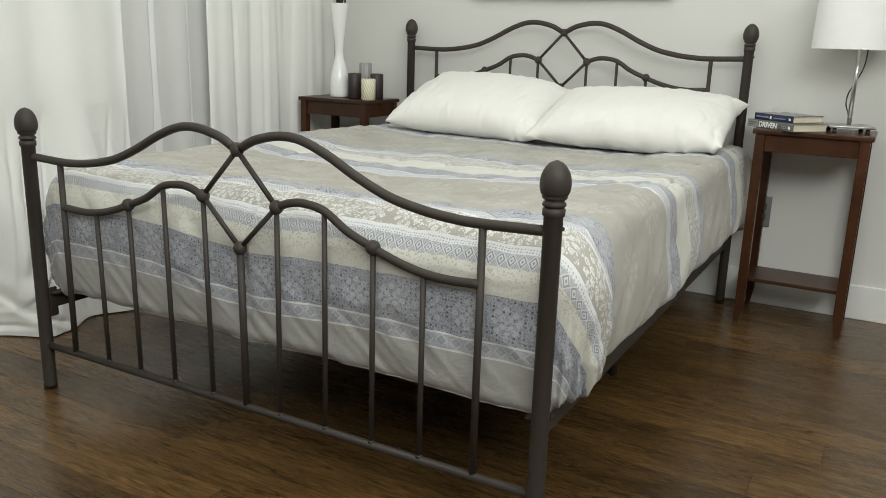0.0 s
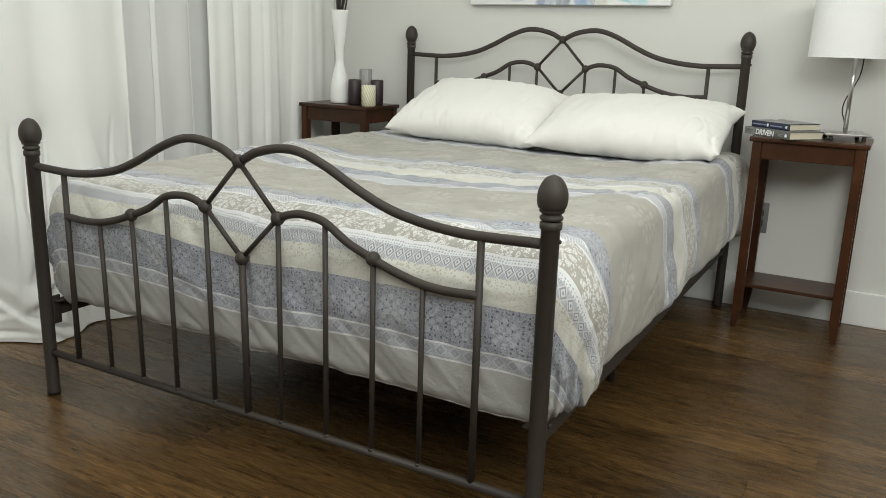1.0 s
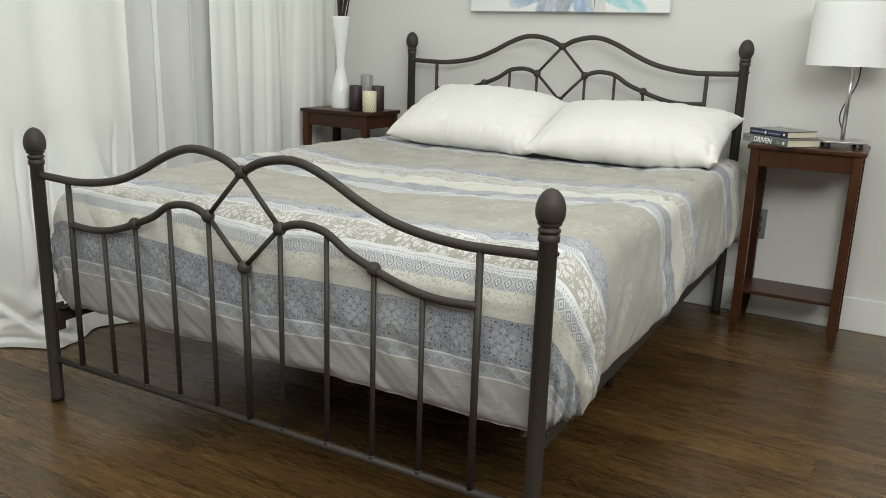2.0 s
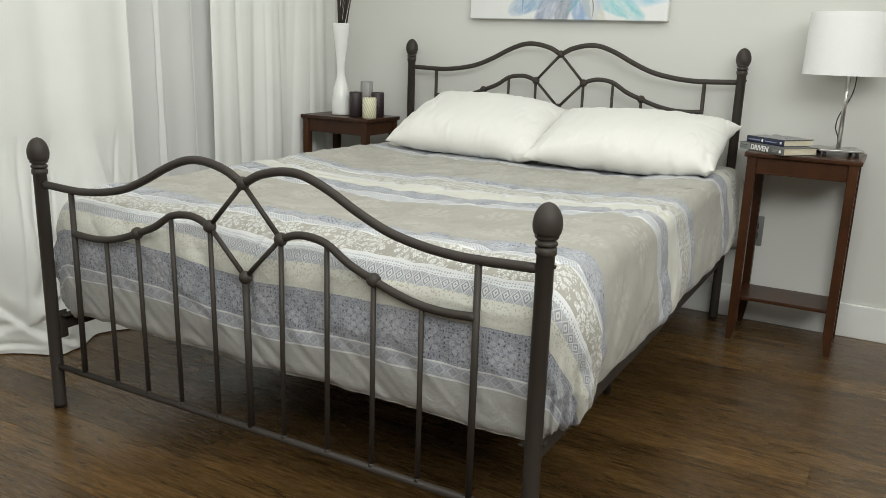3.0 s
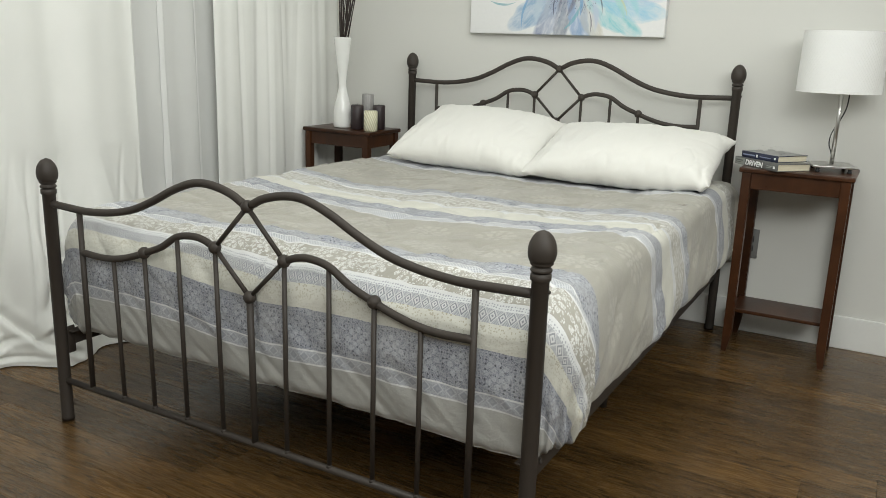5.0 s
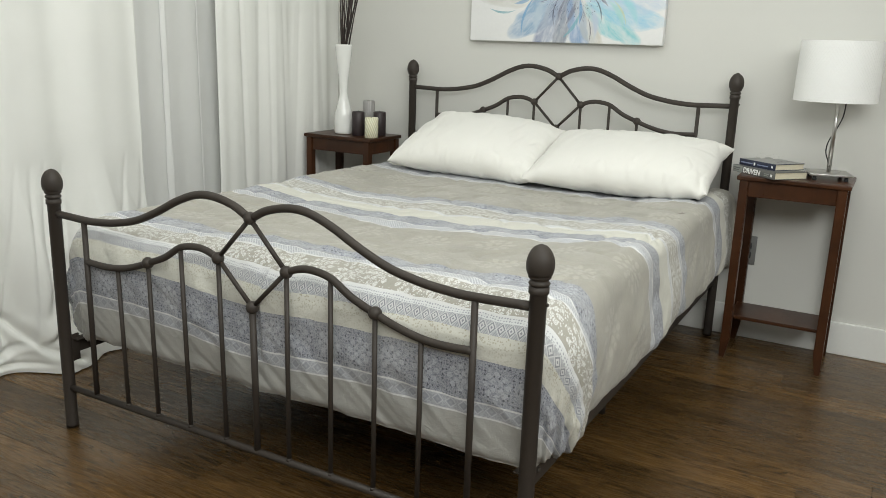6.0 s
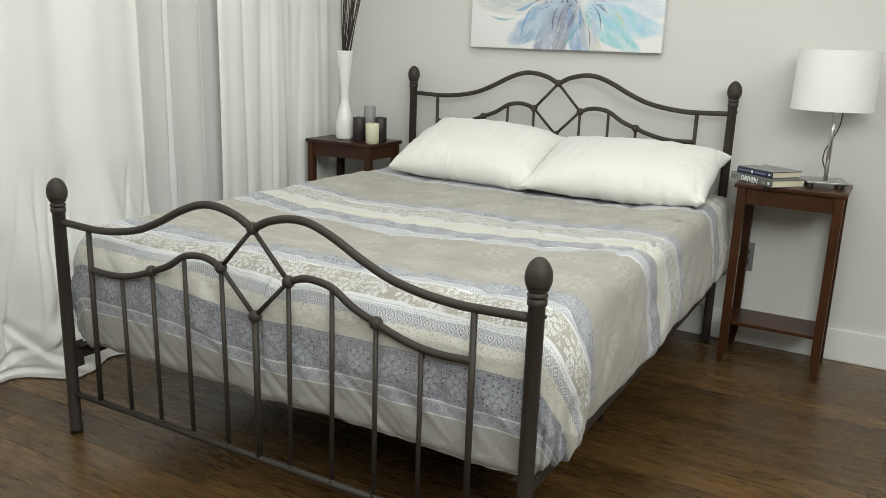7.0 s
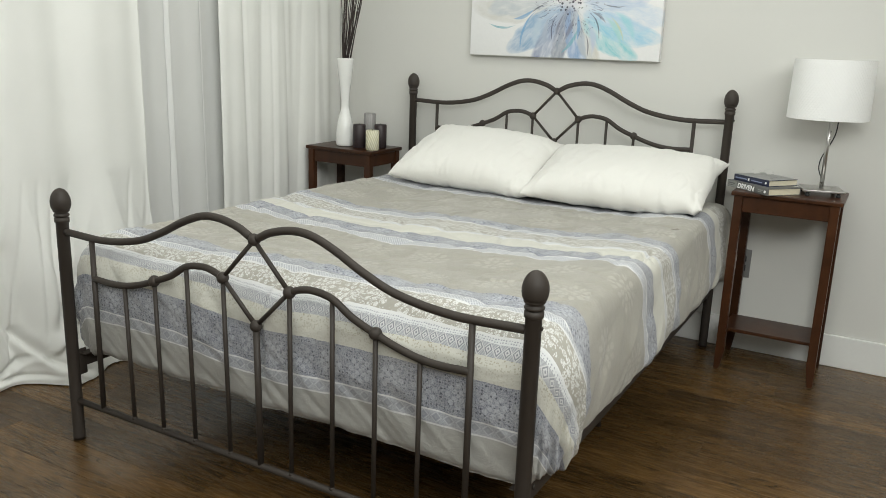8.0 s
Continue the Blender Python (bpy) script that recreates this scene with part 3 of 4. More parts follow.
def duvet_point(u, v):
    a = (u - 0.5) * 2 * (HX + SA)
    b = -SF + FY + v * (SF + SB + BY - FY)
    hx, rx = (HX, RX) if a > 0 else (0.70, 0.10)  # the far side is rounder
    over = max(abs(a) - hx, 0.0)
    front, back = max(FY - b, 0.0), max(b - BY, 0.0)
    end = max(front, back)
    s = math.hypot(over, end)
    rr = (rx * over + RY * end + 1e-9) / (over + end + 1e-8)
    lim = rr * math.pi / 2 + ((0.250 if a > 0 else 0.228) * over + 0.236 * end + 0.012 * (over + end)) / max(over + end, 1e-6) + 0.010 * n2(a * 3, b * 3, 4) + 0.007 * n2((a + b) * 13, (a - b) * 13, 5)
    if a < 0 and front > 0 and over > 0:
        lim += 0.015
    s2 = lim + min((s - lim) * 0.25, 0.045) if s > lim else s
    roll = s2 - (lim - 0.05)
    if roll > 0:
        turn = min(roll / 0.042, 2.2)
        out, down = fall(lim - 0.05, rr)
        out, down = out - 0.042 * (1 - math.cos(turn)), down - 0.042 * math.sin(turn)
    else:
        out, down = fall(s2, rr)
    dx, dy = (over / s, end / s) if s > 0 else (0, 0)
    x = max(-hx, min(hx, a)) + math.copysign(out * dx, a)
    y = max(FY, min(BY, b)) + (-1 if front > 0 else 1) * out * dy
    # fill and creases
    drop = min(1.0, s / 0.2)
    puff = 0.012 * n2(x * 2.2, b * 2.2, 1) + 0.004 * n2(a * 6, b * 6, 2) + 0.003 * n2(a * 19, b * 16, 3)
    rid = abs(n2(a * 4.5 + 0.6 * n2(a * 3, b * 3, 31), b * 6.5, 12)), abs(n2(a * 11, b * 8, 13))
    puff -= 0.007 * max(0, 1 - rid[0] * 7) + 0.003 * max(0, 1 - rid[1] * 5)
    z = ZT + down + puff * (1 - 0.75 * drop)
    # the middle sinks a little between the plump edges
    z -= (0.022 + 0.014 * math.exp(-((a - 0.05) / 0.35) ** 2 - ((b - 0.60) / 0.28) ** 2)) * ease(0.74, 0.42, abs(a)) * ease(0.16, 0.50, b)
    side = drop * (-0.004 * max(0, 1 - abs(n2((a + b) * 7, z * 4, 33)) * 5) + 0.010 * n2(a * 5 + b * 5, z * 3, 7) + 0.006 * n2((a + b) * 14, z * 5, 8))
    side += 0.009 * max(0, drop - 0.4) * n2((a + b) * 10, (a - b) * 10, 61) + 0.016 * max(0, drop - 0.5) * n2((a - b) * 4.0, 0, 9)
    # the open long side leans outwards as it falls
    if a > 0:
        side += 0.046 * ease(0.04, 0.32, s) * ease(0.02, 0.55, b) + 0.034 * ease(0.02, 0.18, s) * math.exp(-((b - 0.12) / 0.22) ** 2)
    # gathers where the cloth turns the corners at the foot
    if front > 0 and over > 0:
        ang = math.atan2(over, front)
        corner = math.sin(2 * ang) ** 2 * max(0.0, min(1.0, (s - 0.16) / 0.16))
        side += 0.010 * math.sin(2 * ang) * ease(0.05, 0.25, s)
        side += corner * (0.010 * math.sin(ang * 21 + 5 * n2(a * 9, b * 9, 71)) + 0.006 * math.sin(ang * 47 + s * 9) + 0.010)
    side += 0.0045 * ease(0.26, 0.34, s) * n2((a - b if front > 0 and over > 0 else a + b) * 34, 3.3, 81)
    x += math.copysign(side * dx, a)
    y += -side * dy * 0.7 if front > 0 else side * dy
    # small pinches in the cloth
    for px, py, dep, rad in ((0.735, 0.845, 0.016, 0.03), (0.722, 1.356, 0.007, 0.016), (0.66, 0.87, 0.010, 0.03), (-0.06, 0.70, 0.012, 0.05), (0.10, 0.22, 0.010, 0.05), (-0.25, 0.25, 0.008, 0.05)):
        q = ((a - px) / (rad * 1.6)) ** 2 + ((b - py) / (rad * 0.6)) ** 2
        if q < 9:
            z -= dep * math.exp(-q)
    # a tuck across the cream band
    ga, gb, la, lb = 0.738, 0.815, 0.022, 0.185
    t = max(0.0, min(1.0, ((a - ga) * la + (b - gb) * lb) / (la * la + lb * lb)))
    off = (a - ga - la * t) * lb / 0.186 - (b - gb - lb * t) * la / 0.186
    far = math.hypot(a - ga - la * t, b - gb - lb * t)
    z += -0.024 * math.exp(-(far / 0.010) ** 2) * math.sin(math.pi * min(1, t + 0.15)) + 0.004 * math.exp(-((off + 0.018) / 0.013) ** 2) * math.exp(-(far / 0.03) ** 2)
    return (x, max(y, 0.0115) if abs(x) < 0.74 else y, z)


def duvet_uv(u, v):
    a = (u - 0.5) * 2 * (HX + SA)
    b = -SF + FY + v * (SF + SB + BY - FY)
    # the cover lies a little askew and stretched
    skew = 0.055 * max(-0.6, min(0.6, a)) * ease(0.80, 0.60, a) * ease(0.35, 0.65, b) * ease(1.55, 1.30, b)
    skew += 0.065 * math.exp(-((a - 0.58) / 0.14) ** 2 - ((b - 1.20) / 0.13) ** 2)
    skew += 0.035 * ease(0.0, 0.5, a) * ease(0.84, 0.68, a) * ease(0.06, 0.20, b) * ease(0.60, 0.40, b)
    skew -= 0.048 * ease(0.74, 0.88, a) * ease(-0.22, -0.02, b) * ease(0.36, 0.16, b)
    skew += (0.015 * ease(-0.1, -0.4, a) - 0.013 * math.exp(-(a / 0.14) ** 2)) * ease(0.12, 0.02, b)
    return (a, b - skew)


bm = sheet(400, 440, duvet_point, duvet_uv)
# the underside closes the cover
rim = [e for e in bm.edges if e.is_boundary]
geo = bmesh.ops.extrude_edge_only(bm, edges=rim)
for v in [g for g in geo["geom"] if isinstance(g, bmesh.types.BMVert)]:
    v.co.x *= 0.93
    v.co.y = 1.0 + (v.co.y - 1.0) * 0.95
    v.co.z = 0.303
under = [e for e in bm.edges if e.is_boundary]
bmesh.ops.holes_fill(bm, edges=under, sides=0)
duvet = part("duvet", bm, DUVET)
left_edge, right_edge = [duvet_point(0.0, k / 120) for k in range(121)], [duvet_point(1.0, k / 120) for k in range(121)]
foot_edge = [duvet_point(k / 120, 0.0) for k in range(121)]
for line in (left_edge, right_edge, foot_edge):
    part("seam_piping", tube([Vector(p) for p in line], 0.0022, 7), STONE_CLOTH, duvet, "taupe sewn edge")
tagged(duvet, "puffy grey, blue and cream striped patterned duvet draped over the bed", "duvet")


# ---- pillows ----
def pillow(name, w, d, t, m, seed, label, taper, lean, ear, ear_side):
    def side(sgn):
        def at(u, v):
            p, q = 2 * u - 1, 2 * v - 1
            p, q = math.sin(p * math.pi / 2), math.sin(q * math.pi / 2)
            x = w / 2 * p * (1 - 0.05 * (1 - q * q)) * (1 - taper * (q + 1)) + lean * (q + 1) * w / 2
            x -= ear * max(0.0, p * ear_side) ** 5 * ear_side * math.exp(-((q - 0.55) / 0.28) ** 2)
            y = d / 2 * q * (1 - 0.07 * (1 - p * p))
            h = ((1 - p ** 6) * (1 - q ** 6)) ** 0.5 * (0.74 + 0.26 * (1 - q * q)) * (0.78 + 0.22 * (1 - p * p))
            z = sgn * t / 2 * h * (1.12 if sgn > 0 else 0.88)
            crease = 0.004 * n2(x * 5 + seed, y * 5, 2) - 0.005 * max(0, 1 - 6 * abs(n2(x * 9 + seed, y * 5 + x * 3, seed))) * abs(p) ** 3 - 0.004 * max(0, 1 - 5 * abs(n2(x * 15, y * 9 - x * 5, seed + 5))) * (0.25 + max(p * p, q * q)) + 0.0025 * n2(x * 11 + y * 5, y * 13, seed) + 0.003 * n2(x * 24, y * 10 - x * 6, seed + 3)
            gather = 0.010 * n2(x * 34 + 3 * n2(x * 8, q, seed), q * 1.5, seed + 9) * abs(q) ** 4 + 0.006 * n2(p * 1.5, y * 38, seed + 11) * abs(p) ** 5
            z += gather + crease * min(1, h * 2.2) + 0.01 * (abs(p) ** 6) * n2(p * 2, q * 3, seed)
            return (x, y + 0.006 * n2(x * 6, seed), z)
        return at
    bm = sheet(160, 110, side(1))
    low = sheet(160, 110, side(-1))
    me = bpy.data.meshes.new("low")
    low.to_mesh(me)
    low.free()
    bm.from_mesh(me)
    bpy.data.meshes.remove(me)
    bmesh.ops.remove_doubles(bm, verts=bm.verts, dist=0.0012)
    ob = part(name, bm, PILLOW, m=m)
    return tagged(ob, label, "pillow", "pillows on the bed")


pillow("pillow", 0.695, 0.475, 0.185, pose(-0.289, 1.80, 0.753, 21, 2, 1), 1.3, "plump white cotton pillow leaning against the headboard", 0.02, -0.005, 0.022, -1)
pillow("pillow", 0.735, 0.475, 0.180, pose(0.392, 1.79, 0.741, 16, -0.5, 2), 6.1, "plump white cotton pillow overlapping its neighbour against the headboard", -0.018, 0.012, 0.014, 1)


# ---- bedside tables ----
def side_table(m, label):
    t = thing("side_table", m, label, "side table", "side tables beside the bed")
    part("tabletop", box(-0.2, 0.2, -0.142, 0.142, 0.722, 0.740, 0.004), TABLE, t, smooth=False)
    lx, ly = 0.172, 0.120
    for sx in (-1, 1):
        for sy in (-1, 1):
            bm = bmesh.new()
            rings = []
            for z, k in ((0.0, 0.010), (0.08, 0.0165), (0.722, 0.0165)):
                ox, oy = sx * (0.0165 - k), sy * (0.0165 - k)
                rings.append([bm.verts.new((sx * lx + ox + i * k, sy * ly + oy + j * k, z)) for i, j in ((-1, -1), (1, -1), (1, 1), (-1, 1))])
            for p, q in zip(rings, rings[1:]):
                for k in range(4):
                    bm.faces.new((p[k], p[(k + 1) % 4], q[(k + 1) % 4], q[k]))
            bm.faces.new(rings[0]), bm.faces.new(rings[-1])
            bmesh.ops.bevel(bm, geom=[e for e in bm.edges if abs(e.verts[0].co.z - e.verts[1].co.z) > 0.03], offset=0.0025, segments=2, affect="EDGES")
            part("leg", bm, TABLE, t, smooth=False)
    for sy in (-1, 1):
        part("apron", box(-lx + 0.0165, lx - 0.0165, sy * ly - 0.009, sy * ly + 0.009, 0.660, 0.722, 0.002), TABLE, t, smooth=False)
    for sx in (-1, 1):
        part("apron", box(sx * lx - 0.009, sx * lx + 0.009, -ly + 0.0165, ly - 0.0165, 0.660, 0.722, 0.002), TABLE, t, smooth=False)
    part("shelf", box(-lx - 0.004, lx + 0.004, -ly + 0.0165, ly - 0.0165, 0.158, 0.172, 0.002), TABLE, t, smooth=False)
    return t


side_table(pose(1.031, 1.925, 0, 0, 0, 0), "small reddish-brown wooden side table holding a lamp and books")
side_table(pose(-1.048, 1.89, 0, 0, 0, 0), "small dark brown wooden side table holding a vase and candles")

# ---- table lamp ----
lamp = thing("table_lamp", pose(1.136, 1.935, 0.740), "table lamp with a white quilted drum shade on a steel stem", "lamp")
b = box(-0.075, 0.075, -0.075, 0.075, 0.018, 0.026, 0.0015)
part("base_plate", b, STEEL, lamp, "brushed steel square base", m=pose(0, 0, 0, 0, 0, 14))
for sx in (-1, 1):
    for sy in (-1, 1):
        part("foot", lathe([(0.007, 0), (0.009, 0.004), (0.006, 0.010), (0.008, 0.0185)], 14), DARK, lamp, m=pose(0, 0, 0, 0, 0, 14) @ pose(sx * 0.055, sy * 0.055, 0))
part("stem", tube([(0, 0, 0.026), (0, 0, 0.345)], 0.0078, 18), STEEL, lamp)
part("cord", tube(glide([(0.026, 0.012, 0.31), (0.022, 0.02, 0.24), (0.006, 0.022, 0.19), (-0.016, 0.018, 0.14), (-0.02, 0.016, 0.10), (-0.008, 0.012, 0.065), (0, 0.008, 0.03)]), 0.0022, 8), DARK, lamp, "black lamp cord")


def shade_mesh():
    bm = bmesh.new()
    rows, seg, r0, r1, z0, z1 = 4, 96, 0.146, 0.142, 0.291, 0.510
    outer, inner = [], []
    for j in range(rows + 1):
        v = j / rows
        ring_o, ring_i = [], []
        for k in range(seg):
            t = 2 * math.pi * k / seg
            r = r0 + (r1 - r0) * v
            ring_o.append(bm.verts.new((r * math.cos(t), r * math.sin(t), z0 + (z1 - z0) * v)))
            r -= 0.004
            ring_i.append(bm.verts.new((r * math.cos(t), r * math.sin(t), z0 + (z1 - z0) * v)))
        outer.append(ring_o), inner.append(ring_i)
    for g, flip in ((outer, 0), (inner, 1)):
        for p, q in zip(g, g[1:]):
            for k in range(seg):
                bm.faces.new((p[k], p[(k + 1) % seg], q[(k + 1) % seg], q[k]))
    for j in (0, -1):
        for k in range(seg):
            bm.faces.new((outer[j][k], outer[j][(k + 1) % seg], inner[j][(k + 1) % seg], inner[j][k]))
            for ring in (outer[j], inner[j]):
                bm.edges.get((ring[k], ring[(k + 1) % seg])).smooth = False
    return bm


def shade_material():
    m = Mat("white_quilted_shade", 0.7, 0, 0.3)
    sep = m.node("ShaderNodeSeparateXYZ")
    m.link(m.co.outputs["Object"], sep.inputs[0])
    x, y, z = (m.ex(o) for o in sep.outputs)
    ang = y.op("ARCTAN2", x) * (74 / (2 * math.pi))
    p, q = ((ang + z * 58).fract() - 0.5).mag(), ((ang - z * 58).fract() - 0.5).mag()
    cell = p.least(q)
    m.color(m.ramp(cell, [(0.0, (0.80, 0.80, 0.78)), (0.10, (0.86, 0.86, 0.84))]))
    m.bump((cell * 3.0).op("MINIMUM", 1.0), 0.45, 0.0012)
    return m.m


SHADE = shade_material()
part("shade", shade_mesh(), SHADE, lamp, "white quilted fabric drum shade", m=pose(-0.014, 0, 0))

# ---- books ----
def bars(parent, rows, y):
    """Plain bars for small print on a spine: start, end, low, high, ink."""
    for x0, x1, z0, z1, ink in rows:
        part("print_bar", box(x0, x1, y - 0.0006, y, z0, z1), ink, parent, smooth=False)


def book(m, length, width, thick, cover, label):
    bk = thing("book", m, label, "book", "books on the side table")
    part("page_block", box(0.003, length - 0.003, 0.003, width - 0.003, 0.002, thick - 0.002), PAPER, bk, smooth=False)
    part("back_cover", box(0, length, 0, width, 0, 0.002, 0.0006), cover, bk)
    part("front_cover", box(0, length, 0, width, thick - 0.002, thick, 0.0006), cover, bk)
    part("spine", box(0, length, -0.001, 0.0025, 0, thick, 0.0008), cover, bk)
    return bk


low = book(pose(0.793, 1.905, 0.740, 0, 0, -41), 0.235, 0.155, 0.027, SPINE_GREY, "grey paperback lying under another book")
font = bpy.data.curves.new("title", "FONT")
font.body, font.size, font.extrude, font.shear = "DRIVEN", 0.0275, 0.0003, 0.12
font.offset = 0.0009
tmp = new("title", font)
bpy.context.view_layer.update()
title_mesh = bpy.data.meshes.new_from_object(tmp.evaluated_get(bpy.context.evaluated_depsgraph_get()))
bpy.data.objects.remove(tmp)
title_mesh.materials.clear()
title_mesh.materials.append(INK)
title = new("title", title_mesh)
title.parent = low
title.matrix_basis = pose(0.060, -0.0014, 0.0038, 90, 0, 0)
title["label"] = "white lettering DRIVEN"
part("spine_label", box(0.002, 0.056, -0.0016, -0.001, 0.001, 0.026), SPINE_TAIL, low, smooth=False)
bars(low, [(0.008, 0.045, 0.015, 0.019, SPINE_GREY), (0.008, 0.038, 0.008, 0.011, SPINE_GREY), (0.212, 0.222, 0.008, 0.018, INK)], -0.0016)
bars(low, [(0.178, 0.204, 0.014, 0.017, SPINE_TAIL), (0.178, 0.200, 0.008, 0.011, SPINE_TAIL)], -0.001)
up = book(pose(0.814, 1.914, 0.767, 0, 0, -37), 0.185, 0.150, 0.024, SPINE_NAVY, "navy book with a grey cover picture lying on top")
bars(up, [(0.008, 0.070, 0.009, 0.014, INK_DIM), (0.076, 0.084, 0.006, 0.017, INK), (0.094, 0.150, 0.009, 0.013, INK_DIM), (0.166, 0.174, 0.008, 0.016, INK)], -0.001)
part("cover_picture", box(0.052, 0.184, 0.004, 0.149, 0.024, 0.0245), PICTURE, up, "dark grey cover picture", smooth=False)
part("cover_border", box(0.001, 0.052, 0.004, 0.149, 0.024, 0.0244), SPINE_TAIL, up, "pale grey cover strip", smooth=False)

# ---- eyeglasses on the books ----
spec = thing("eyeglasses", pose(0.915, 1.965, 0.7915, -48, 0, 25), "thin wire-framed eyeglasses resting on the books", "eyeglasses")
spec.scale = (0.75, 0.75, 0.75)
for s in (-1, 1):
    rim = [(s * 0.033 + 0.025 * math.cos(t), 0, 0.019 + 0.018 * math.sin(t)) for t in [2 * math.pi * k / 24 for k in range(25)]]
    part("rim", tube(rim, 0.0006, 6), STEEL, spec)
    part("lens", tube([(s * 0.033, -0.0006, 0.019), (s * 0.033, 0.0006, 0.019)], 0.0175, 24), LENS, spec)
    part("temple", tube(glide([(s * 0.06, 0.0, 0.022), (s * 0.058, 0.06, 0.014), (s * 0.05, 0.11, 0.002)]), 0.0012, 6), STEEL, spec)
part("bridge", tube(glide([(-0.009, 0, 0.022), (0, 0, 0.026), (0.009, 0, 0.022)]), 0.0011, 6), STEEL, spec)

# ---- vase with twigs ----
vase = thing("vase", pose(-1.088, 1.865, 0.740), "tall waisted glossy white ceramic vase holding dark twigs", "vase")
prof = glide([(0.034, 0, 0), (0.0445, 0, 0.006), (0.0465, 0, 0.04), (0.0435, 0, 0.095), (0.031, 0, 0.155), (0.0215, 0, 0.195), (0.0195, 0, 0.225), (0.0235, 0, 0.275), (0.032, 0, 0.345), (0.039, 0, 0.41), (0.043, 0, 0.450)], 5)
prof = [(p.x, p.z) for p in prof] + [(0.0415, 0.4515), (0.0395, 0.450), (0.036, 0.41), (0.028, 0.345), (0.018, 0.275)]
part("body", lathe([(p, q * 0.965) for p, q in prof], 40), CERAMIC, vase)
rng = random.Random(4)
for k in range(22):
    a = rng.uniform(0, 2 * math.pi)
    r0, r1 = 0.012, 0.034 * rng.uniform(0.3, 1)
    lean = Vector((math.cos(a), math.sin(a), 0))
    pts = []
    end = rng.uniform(0.85, 1.05)
    spread = rng.uniform(0.04, 0.10)
    for j in range(12):
        t = j / 11
        z = 0.27 + (end - 0.27) * t
        rad = r1 * min(1, t * 3.2) + spread * max(0, t - 0.25)
        pts.append(lean * rad + Vector((0.018 * max(0, t - 0.2) * 3 + 0.006 * n2(k * 3.1, t * 7, 1), 0.006 * n2(k * 5.3, t * 7, 2), z)))
    part("twig", tube(pts, [0.0032 - 0.0018 * j / 11 for j in range(12)], 7), TWIG, vase)


# ---- candles ----
def candle(x, y, r, h, material, label, ribs=0, depth=0.0, wick=True):
    c = thing("candle", pose(x, y, 0.740), label, "candle", "candles on the side table")
    part("wax", lathe([(r - 0.003, 0), (r, 0.003), (r, h * 0.5), (r, h - 0.004), (r - 0.003, h), (r * 0.6, h - 0.003), (0.003, h - 0.004)], 48 if ribs else 28, ribs, depth), material, c)
    if wick:
        part("wick", tube([(0, 0, h - 0.005), (0.001, 0, h + 0.006)], 0.001, 6), DARK, c)
    return c


def spiral_wax():
    m = Mat("cream_patterned_wax", 0.5)
    v = m.vec("Object")
    w = m.node("ShaderNodeTexWave")
    m.link(m.vec("Object", (1, 1, 0.6)), w.inputs["Vector"])
    w.bands_direction = "DIAGONAL"
    w.inputs["Scale"].default_value, w.inputs["Distortion"].default_value = 42, 1.5
    e = m.ex(w.outputs["Fac"])
    m.color(m.ramp(e * 0.7 + m.noise(v, 60) * 0.3, [(0.2, (0.56, 0.53, 0.36)), (0.8, (0.76, 0.74, 0.58))]))
    m.bump(e, 0.4, 0.002)
    m.b.inputs["Subsurface Weight"].default_value = 0.15
    m.b.inputs["Subsurface Radius"].default_value = (0.01, 0.008, 0.005)
    return m.m


candle(-0.985, 1.845, 0.031, 0.118, WAX_DARK, "dark brown pillar candle beside the vase")
candle(-0.905, 1.915, 0.031, 0.118, WAX_DARK, "dark brown pillar candle behind a cream one")
candle(-0.885, 1.815, 0.033, 0.098, spiral_wax(), "short cream pillar candle with a spiral pattern")
candle(-1.005, 1.965, 0.029, 0.165, GREY_GLASS, "tall smoky grey ribbed glass candle holder", 12, 0.05, False)

